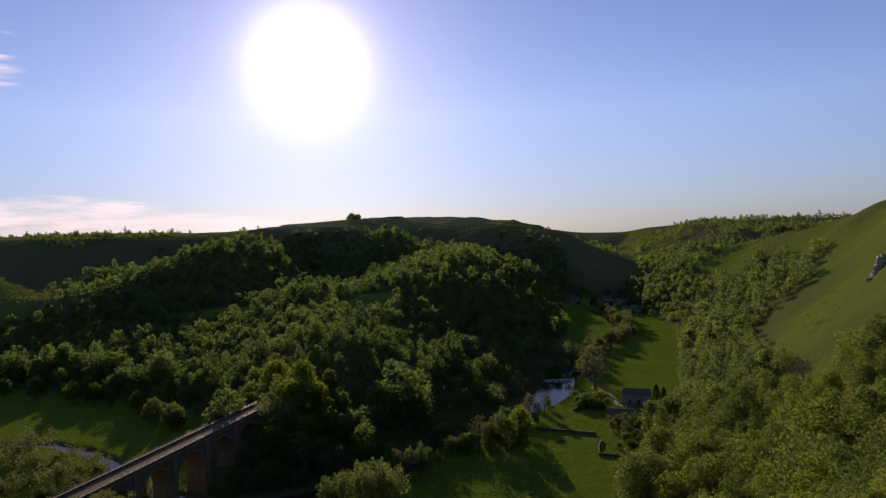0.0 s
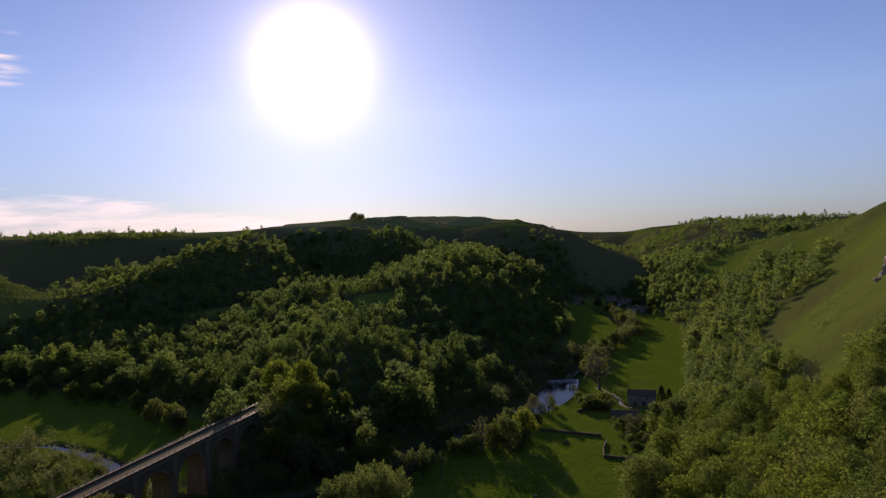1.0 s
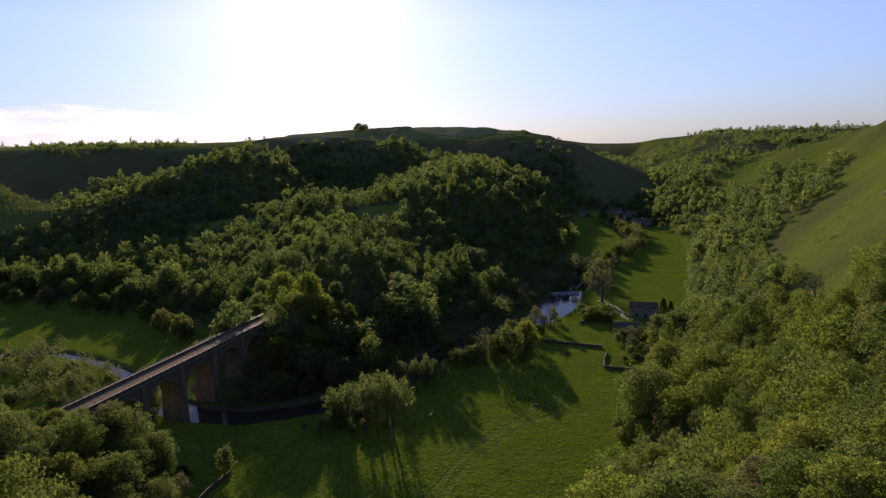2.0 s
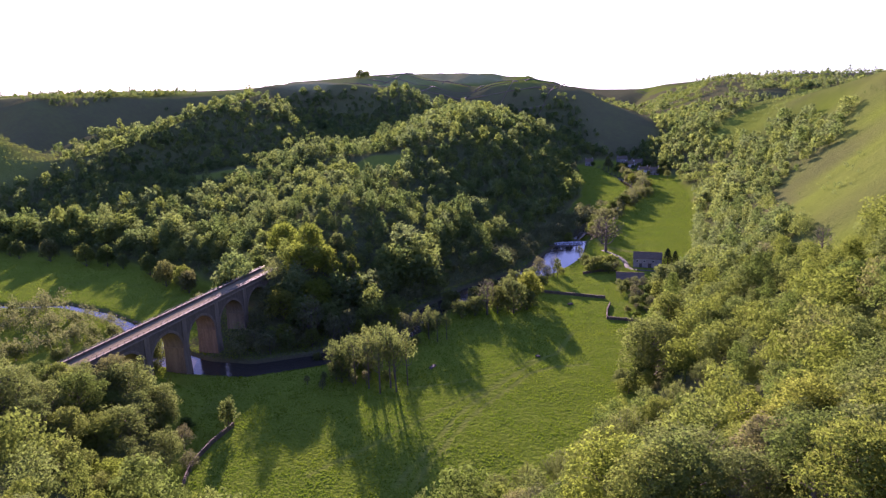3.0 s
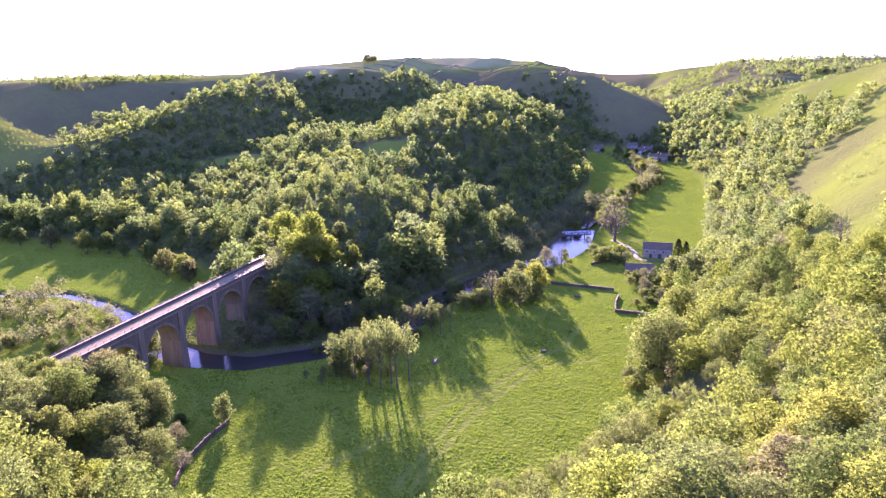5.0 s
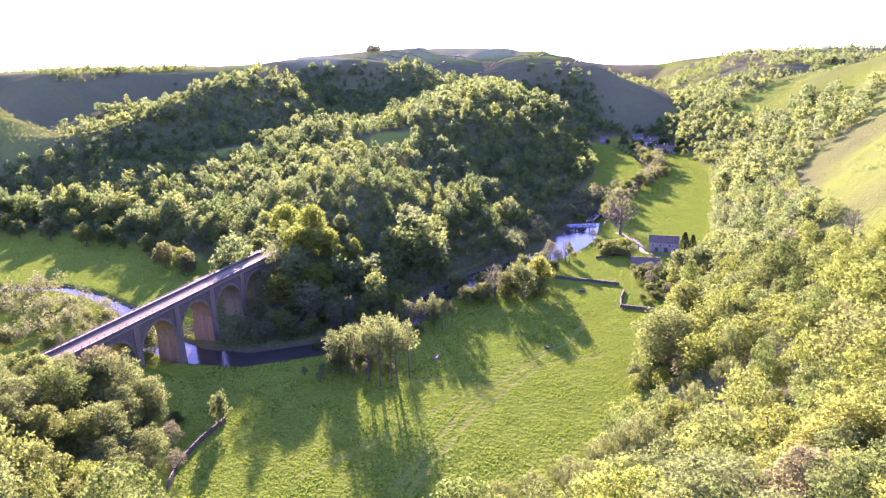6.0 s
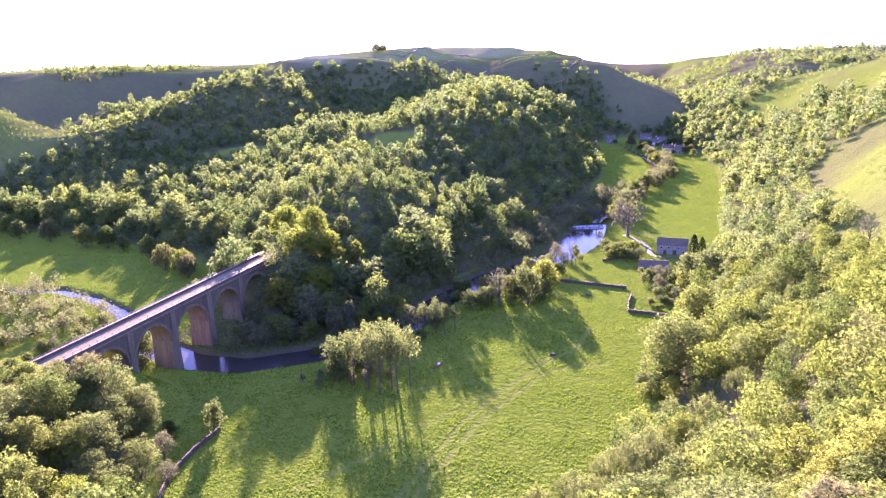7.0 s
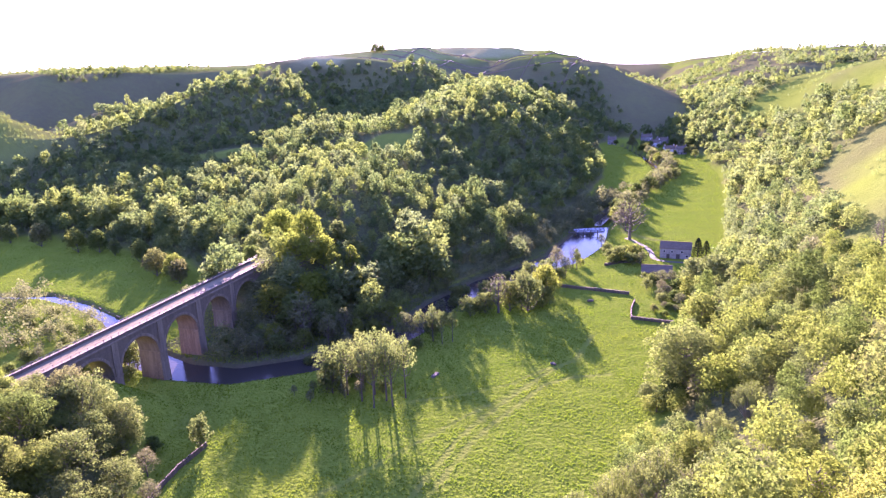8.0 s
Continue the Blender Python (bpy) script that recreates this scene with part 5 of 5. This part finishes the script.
# ---------------------------------------------------------------- meadow grass
def grass(seed, count, x0, x1, y0, y1, grow=1.0):
    r = np.random.RandomState(seed)
    x, y = r.uniform(x0, x1, count), r.uniform(y0, y1, count)
    ok = (floor_distance(x, y) < 0.5) & (seg_distance(x, y, RIVER)[0] > river_width(seg_distance(x, y, RIVER)[1]) + 2.5)
    track = dressed(x, y)[2]
    ok &= track < 0.25
    x, y = x[ok], y[ok]
    z = terrain(x, y)
    n = len(x)
    clump = 0.5 + 0.5 * waves(x, y, 4.5, 61)
    h = (0.13 + 0.12 * clump) * r.uniform(0.6, 1.3, n) * grow
    parts, tint = [], []
    for k in range(3):
        a = r.uniform(0, 3.14, n)
        wx, wy = np.cos(a) * h * 0.9, np.sin(a) * h * 0.9
        lx, ly = r.normal(size=n) * 0.12, r.normal(size=n) * 0.12
        parts.append(np.stack([np.stack([x - wx, y - wy, z - 0.05], 1), np.stack([x + wx, y + wy, z - 0.05], 1), np.stack([x + lx, y + ly, z + h * 1.25], 1)], 1))
        tint.append(np.clip(0.5 + 0.5 * waves(x, y, 16, 62) * 0.8 + r.uniform(-0.2, 0.2, n), 0, 1))
    v = np.concatenate(parts).reshape(-1, 3)
    me = mesh_from("meadow_grass", v, np.arange(len(v)).reshape(-1, 3), smooth_shade=False)
    me.attributes.new("tint", "FLOAT", "POINT").data.foreach_set("value", np.repeat(np.concatenate(tint), 3).astype(np.float32))
    me.materials.append(GRASS)
    tagged(new("meadow_grass", me), "tussocky bright green meadow grass", "grass", kind="stuff")


grass(7, 94000, -165, 12, 122, 300)
grass(8, 52000, -60, 56, 300, 520, 0.85)
grass(10, 24000, -62, 50, 520, 800, 1.2)
grass(9, 46000, -400, -165, 222, 345, 0.9)


# ---------------------------------------------------------------- farm, walls, weir, village
def height_at(x, y):
    return float(terrain(np.array([float(x)]), np.array([float(y)]))[0])


def gable(bm, w, d, z0, z1, over=0.25, thick=0.18):
    """A pitched roof of two slabs with its ridge along x, over a house w long and d deep."""
    for s in (1, -1):
        a = [(-w / 2 - over, s * (d / 2 + over), z0 - over * (z1 - z0) / (d / 2)), (w / 2 + over, s * (d / 2 + over), z0 - over * (z1 - z0) / (d / 2)), (w / 2 + over, 0, z1), (-w / 2 - over, 0, z1)]
        low = [bm.verts.new(v) for v in a]
        top = [bm.verts.new((v[0], v[1], v[2] + thick)) for v in a]
        for f in ((low[0], low[1], low[2], low[3]), (top[3], top[2], top[1], top[0])):
            bm.faces.new(f)
        for k in range(4):
            bm.faces.new((low[k], low[(k + 1) % 4], top[(k + 1) % 4], top[k]))
    bmesh.ops.recalc_face_normals(bm, faces=bm.faces)
    return bm


def house_walls(w, d, h, ridge):
    bm = bmesh.new()
    pts = [(-d / 2, -1.0), (d / 2, -1.0), (d / 2, h), (0, ridge), (-d / 2, h)]
    ends = [[bm.verts.new((x, y, z)) for y, z in pts] for x in (-w / 2, w / 2)]
    bm.faces.new(ends[0][::-1])
    bm.faces.new(ends[1])
    for k in range(5):
        bm.faces.new((ends[0][k], ends[0][(k + 1) % 5], ends[1][(k + 1) % 5], ends[1][k]))
    bmesh.ops.recalc_face_normals(bm, faces=bm.faces)
    return bm


def house(name, x, y, turn, w, d, h, ridge, label, category, walls, openings, chimneys=()):
    e = holder(name, pose(x, y, height_at(x, y), 0, 0, turn), label, category)
    wall = part("wall", house_walls(w, d, h, ridge), walls, e)
    roof = part("roof", gable(bmesh.new(), w, d, h, ridge), SLATE, e, "dark grey slate roof")
    part("ridge_tiles", box_bm(-w / 2 - 0.25, w / 2 + 0.25, -0.16, 0.16, ridge + 0.1, ridge + 0.28, bevel=0.04), SLATE, roof)
    for kind, ox, oz, ow, oh in openings:
        y0 = -d / 2
        frame_part = part(kind, box_bm(ox - ow / 2 - 0.1, ox + ow / 2 + 0.1, y0 - 0.06, y0 + 0.05, oz - 0.1, oz + oh + 0.14, bevel=0.02), RENDERED if kind == "window" else PLANK, wall)
        part("pane" if kind == "window" else "door_leaf", box_bm(ox - ow / 2, ox + ow / 2, y0 - 0.08, y0 - 0.02, oz, oz + oh), GLASS_DARK if kind == "window" else DOOR_PAINT, frame_part)
    for cx in chimneys:
        stack = part("chimney", box_bm(cx - 0.45, cx + 0.45, -0.35, 0.35, ridge - 0.6, ridge + 1.3, bevel=0.04), walls, roof)
        part("chimney_pot", box_bm(cx - 0.14, cx + 0.14, -0.14, 0.14, ridge + 1.3, ridge + 1.7, bevel=0.03), BRICK, stack)
    return e


house("barn", 11, 381, -4, 14.5, 6.8, 5.0, 7.6, "two-storey grey limestone barn with a slate roof", "barn", WALL_LIME,
      [("window", -5.2, 3.0, 0.9, 1.0), ("window", -1.6, 3.0, 0.9, 1.0), ("window", 3.0, 3.0, 0.9, 1.0), ("doorway", -3.4, 0.0, 1.3, 2.1), ("doorway", 1.2, 0.0, 1.6, 2.2), ("window", 5.4, 0.9, 1.0, 1.1)])
house("shed", 2, 347, 1, 13.0, 8.0, 2.6, 5.0, "low stone outbuilding with a wide dark slate roof", "outbuilding", WALL_LIME,
      [("doorway", -3.0, 0.0, 2.2, 2.2), ("window", 2.5, 0.9, 1.2, 0.9)])
for x, y, turn, w, walls, label in ((-9, 872, 12, 12, WALL_LIME, "grey stone village house with a slate roof"), (8, 838, -20, 13, WALL_LIME, "stone village house under the wooded slope"),
                                    (14, 766, 25, 11, RENDERED, "small whitewashed cottage by the lane"), (25, 762, 10, 10, WALL_LIME, "grey stone cottage among trees"),
                                    (0, 818, -12, 11, RENDERED, "pale stone cottage at the lane's end"), (-45, 822, 5, 9, WALL_LIME, "long low stone building beyond the field")):
    house("cottage", x, y, turn, w, 6.5, 5.0, 7.8, label, "house", walls,
          [("window", -w * 0.3, 0.9, 1.0, 1.2), ("window", w * 0.3, 0.9, 1.0, 1.2), ("window", -w * 0.3, 3.2, 1.0, 1.1), ("window", w * 0.3, 3.2, 1.0, 1.1), ("doorway", 0, 0, 1.0, 2.0)], (-w / 2 + 0.8, w / 2 - 0.8))


# dark by default: the walls' shadow side and overgrowth are put into the colour
def stone_wall(name, line, height, label, thick=0.55, step=1.1, seed=3, mat=STONE_DARK):
    """A dry-stone wall of rough stones in courses, with upright coping stones, following the ground."""
    r = np.random.RandomState(seed)
    verts, faces = [], []

    def stone(cx, cy, cz, ux, uy, length, depth, tall):
        k = len(verts)
        j = lambda s: s * r.uniform(0.9, 1.06)
        for dz in (0, 1):
            for a, b in ((-1, -1), (1, -1), (1, 1), (-1, 1)):
                l, t = j(length / 2) * a, j(depth / 2) * b
                verts.append((cx + ux * l - uy * t, cy + uy * l + ux * t, cz + dz * j(tall)))
        faces.extend([(k, k + 1, k + 5, k + 4), (k + 1, k + 2, k + 6, k + 5), (k + 2, k + 3, k + 7, k + 6), (k + 3, k, k + 4, k + 7), (k + 4, k + 5, k + 6, k + 7)])

    for (ax, ay), (bx, by) in zip(line, line[1:]):
        n = math.hypot(bx - ax, by - ay)
        ux, uy = (bx - ax) / n, (by - ay) / n
        s = 0.0
        while s < n:
            l = step * r.uniform(0.6, 1.2)
            px, py = ax + ux * (s + l / 2), ay + uy * (s + l / 2)
            z = height_at(px, py) - 0.25
            courses = 3
            for c in range(courses):
                stone(px + r.uniform(-0.04, 0.04), py, z + c * (height + 0.05) / courses, ux, uy, l * 0.98, thick * (1 - 0.12 * c) * r.uniform(0.92, 1.08), (height + 0.2) / courses)
            stone(px, py, z + height + 0.12, ux, uy, l * 0.8, thick * 0.75, 0.22 * r.uniform(0.6, 1.4))
            s += l
    me = mesh_from(name, verts, faces, smooth_shade=False)
    me.materials.append(mat)
    return tagged(new(name, me), label, "wall", kind="stuff")


stone_wall("stone_wall", [(-39, 323), (-30, 321.5), (-22, 320.5), (-9, 318)], 1.3, "weathered grey dry-stone wall across the meadow", seed=4)
stone_wall("stone_wall", [(-6.5, 309), (-7.5, 299), (-7.2, 289), (0, 288), (8, 286.5)], 1.2, "grey dry-stone wall round the overgrown garden", seed=5)
stone_wall("stone_wall", [(-113, 171), (-113.5, 160), (-112, 147), (-108, 138)], 1.3, "dry-stone wall along the edge of the meadow", seed=6)
stone_wall("stone_wall", [(-5, 368), (-14, 366), (-21, 360)], 1.2, "short grey wall near the farm track", seed=7)


def rough_rock(name, x, y, size, label, seed, flat=0.6, mat=ROCK, category="rock", sink=0.25):
    r = np.random.RandomState(seed)
    bm = bmesh.new()
    bmesh.ops.create_icosphere(bm, subdivisions=3, radius=1)
    for v in bm.verts:
        k = 1 + 0.30 * noise.noise(v.co * 1.6 + Vector((seed, 0, 0))) + 0.14 * noise.noise(v.co * 4.3 + Vector((0, seed, 0)))
        q = Vector((round(v.co.x * 2.5) / 2.5, round(v.co.y * 2.5) / 2.5, round(v.co.z * 2.5) / 2.5)).lerp(v.co, 0.45)
        v.co = Vector((q.x * size[0], q.y * size[1], q.z * size[2])) * k
    me = bpy.data.meshes.new(name)
    bm.to_mesh(me)
    bm.free()
    me.materials.append(mat)
    ob = new(name, me)
    ob.matrix_world = pose(x, y, height_at(x, y) + size[2] * sink, 0, 0, r.uniform(0, 360))
    return tagged(ob, label, category)


rough_rock("boulder", -30.4, 242, (1.2, 0.8, 0.5), "single grey boulder lying in the meadow grass", 2, mat=STONE_DARK, sink=0.3)
rough_rock("boulder", -24, 307, (1.6, 0.9, 0.6), "weathered grey boulder in the meadow", 3, mat=STONE_DARK, sink=0.3)
rough_rock("boulder", -66, 226, (2.2, 0.9, 0.35), "flat grey stone at the edge of the shade", 5, mat=STONE_DARK, sink=0.3)
for i, (k, w, h) in enumerate(((0, 4.2, 5.0), (1, 3.0, 3.0), (2, 2.2, 1.6), (3, 2.4, 1.2))):
    rough_rock("crag", 133 - 3.8 * i, 388 - 6 * i, (w, w * 0.7, h), "pale limestone crag jutting from the grassy hillside", 11 + i, sink=0.2)


# farm track from the barn to the footbridge
lane = ribbon([(-14, 415), (-8, 406), (-3, 396), (-0.5, 386), (1, 376), (7, 371.5), (16, 371)], 1.3, lambda x, y: float(terrain(np.array([x]), np.array([y]))[0]) + 0.10)
lane.materials.append(ROAD)
tagged(new("track", lane), "pale worn farm track beside the barn", "track", kind="structure")

# weir, with its apron of white water and a plank footbridge on posts
weir = holder("weir", pose(-36, 435, 0.2, 0, 0, 22), "low stone weir with white water spilling over", "weir")
part("sill", box_bm(-9.5, 9.5, 0.0, 1.6, -1.4, 1.30, bevel=0.1), STONE, weir)


def spill():
    r = np.random.RandomState(9)
    n, m = 40, 14
    verts = [(-9 + 18 * i / n, -4.0 * j / m + r.uniform(-0.1, 0.1), 1.55 - 1.30 * smooth(0.0, 0.85, j / m) + r.uniform(-0.10, 0.12)) for j in range(m + 1) for i in range(n + 1)]
    faces = [(j * (n + 1) + i, j * (n + 1) + i + 1, (j + 1) * (n + 1) + i + 1, (j + 1) * (n + 1) + i) for j in range(m) for i in range(n)]
    return mesh_from("spill", verts, faces)


part("white_water", spill(), FOAM, weir, "foaming white water on the apron")
bridge = holder("footbridge", pose(-38, 424, 0.2, 0, 0, 12), "small weathered plank footbridge on posts over the river", "footbridge")
part("deck", box_bm(-8.5, 8.5, -0.7, 0.7, 1.6, 1.75), PLANK, bridge)
for side in (-0.65, 0.65):
    part("handrail", box_bm(-8.5, 8.5, side - 0.05, side + 0.05, 2.65, 2.75), PLANK, bridge)
for k in range(5):
    part("post", box_bm(-8 + 4 * k - 0.18, -8 + 4 * k + 0.18, -0.75, -0.45, -1.6, 2.7, bevel=0.03), PLANK, bridge)
    part("post", box_bm(-8 + 4 * k - 0.18, -8 + 4 * k + 0.18, 0.45, 0.75, -1.6, 2.7, bevel=0.03), PLANK, bridge)


# ---------------------------------------------------------------- hilltop fields and far hedges
def field_walls():
    """Thin stone walls that part the fields on the hilltop, joined."""
    verts, faces = [], []
    lines = []
    for k in range(6):
        y = 1010 + 42 * k
        lines.append([(-420 + 26 * i, y + 14 * math.sin(0.35 * i + k)) for i in range(13)])
    for k in range(5):
        x = -400 + 68 * k
        lines.append([(x + 0.18 * 20 * j, 1010 + 20 * j) for j in range(12)])
    for k in range(5):
        lines.append([(-1500 + 90 * i, 1350 + 130 * k + 30 * math.sin(i + k)) for i in range(9)])
    for k in range(4):
        lines.append([(250 + 60 * i, 1500 + 110 * k + 40 * math.sin(0.7 * i + k)) for i in range(9)])
    for line in lines:
        xs = np.concatenate([np.linspace(a[0], b[0], 6)[:-1] for a, b in zip(line, line[1:])])
        ys = np.concatenate([np.linspace(a[1], b[1], 6)[:-1] for a, b in zip(line, line[1:])])
        zs = terrain(xs, ys)
        for i in range(len(xs) - 1):
            ux, uy = xs[i + 1] - xs[i], ys[i + 1] - ys[i]
            n = math.hypot(ux, uy)
            nx, ny = -uy / n * 0.35, ux / n * 0.35
            k = len(verts)
            for x, y, z in ((xs[i], ys[i], zs[i]), (xs[i + 1], ys[i + 1], zs[i + 1])):
                verts += [(x - nx, y - ny, z - 0.4), (x + nx, y + ny, z - 0.4), (x + nx * 0.7, y + ny * 0.7, z + 1.1), (x - nx * 0.7, y - ny * 0.7, z + 1.1)]
            faces += [(k, k + 4, k + 7, k + 3), (k + 1, k + 2, k + 6, k + 5), (k + 3, k + 7, k + 6, k + 2)]
    me = mesh_from("field_walls", verts, faces, smooth_shade=False)
    me.materials.append(STONE)
    tagged(new("field_walls", me), "thin pale stone walls between hilltop fields", "wall", kind="stuff")


field_walls()
stand("sycamore", -433, 1117, 17, 1.25, "dark round tree clump alone on the hilltop")
stand("sycamore", -424, 1121, 13, 1.3, "dark round tree clump alone on the hilltop")
r_far = np.random.RandomState(88)
hx, hy = [], []


def hedge(a0, a1, d0, d1, step, depth):
    """A belt of trees on the far plateau between two bearings."""
    for u in np.arange(0, 1, step / (abs(radians(a1 - a0)) * d0 + abs(d1 - d0))):
        a, dist = radians(a0 + (a1 - a0) * u), d0 + (d1 - d0) * u + r_far.uniform(-depth, depth)
        hx.append(math.sin(a) * dist + r_far.uniform(-3, 3))
        hy.append(math.cos(a) * dist + r_far.uniform(-3, 3))


for a0, a1, d0, d1, depth in ((-44.5, -37, 1240, 1250, 18), (-44, -38, 1265, 1285, 16), (-45, -41, 1290, 1270, 22), (-44, -40.5, 1330, 1300, 26), (-41.5, -36, 1290, 1320, 16), (-48, -36, 1700, 1640, 8), (-48, -45, 1400, 1390, 8), (-40, -34.5, 1480, 1470, 14), (-37, -33.5, 1330, 1360, 10),
                             (-47, -38, 2050, 2000, 10), (3, 17, 1500, 1420, 14), (5, 14, 1640, 1600, 20), (8, 16, 1330, 1250, 22), (2, 8, 1850, 1800, 12), (9, 17, 1950, 1900, 20), (-3, 3, 2100, 2050, 12), (-3, 6, 1500, 1420, 10), (4, 10, 1240, 1180, 16), (7, 18, 1400, 1300, 12), (8, 18, 1360, 1270, 12), (9, 18, 1440, 1340, 12)):
    hedge(a0, a1, d0, d1, 6.0, depth)
hx, hy = np.array(hx), np.array(hy)
shown = waves(hx, hy, 34, 89) > -0.45
hx, hy = hx[shown], hy[shown]
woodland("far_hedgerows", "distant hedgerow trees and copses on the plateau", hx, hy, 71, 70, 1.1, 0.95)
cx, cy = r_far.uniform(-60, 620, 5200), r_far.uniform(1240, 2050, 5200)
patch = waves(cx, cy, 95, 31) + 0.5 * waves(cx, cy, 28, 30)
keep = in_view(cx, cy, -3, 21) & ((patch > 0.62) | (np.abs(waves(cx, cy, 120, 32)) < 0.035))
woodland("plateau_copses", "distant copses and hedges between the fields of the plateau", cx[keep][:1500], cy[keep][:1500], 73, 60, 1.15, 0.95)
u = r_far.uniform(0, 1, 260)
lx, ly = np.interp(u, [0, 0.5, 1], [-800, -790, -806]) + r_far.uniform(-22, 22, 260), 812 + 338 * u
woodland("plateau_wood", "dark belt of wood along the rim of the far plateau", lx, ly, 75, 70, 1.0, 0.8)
# scrub on the open slopes
sx, sy = r_far.uniform(-620, 330, 14000), r_far.uniform(230, 1100, 14000)
keep = (woods(sx, sy) < 0.35) & (floor_distance(sx, sy) > 8) & (waves(sx, sy, 45, 91) + 0.5 * waves(sx, sy, 14, 92) > 0.30) & in_view(sx, sy) & (clearing(sx, sy) < 0.4)
open_face = (terrain(sx, sy) < 92) & ~((sy > 940) & (sx > -330))
sx, sy = sx[keep & open_face][:1700], sy[keep & open_face][:1700]
woodland("hill_scrub", "scattered thorn scrub on the open hillsides", sx, sy, 81, 90, 0.6, 0.30)

kx, ky = -552 + 42 * r_far.normal(size=560), 505 + 42 * r_far.normal(size=560)
woodland("knoll_scrub", "sunlit thorn scrub covering the knoll across the lower valley", kx, ky, 83, 100, 0.42, 0.32, LEAF_FORE)


# the patterns of the trees go; only the planted ones stay
for kind in (*KINDS.values(), *FINE.values()):
    for ob in (*kind.children_recursive, kind):
        bpy.data.objects.remove(ob)
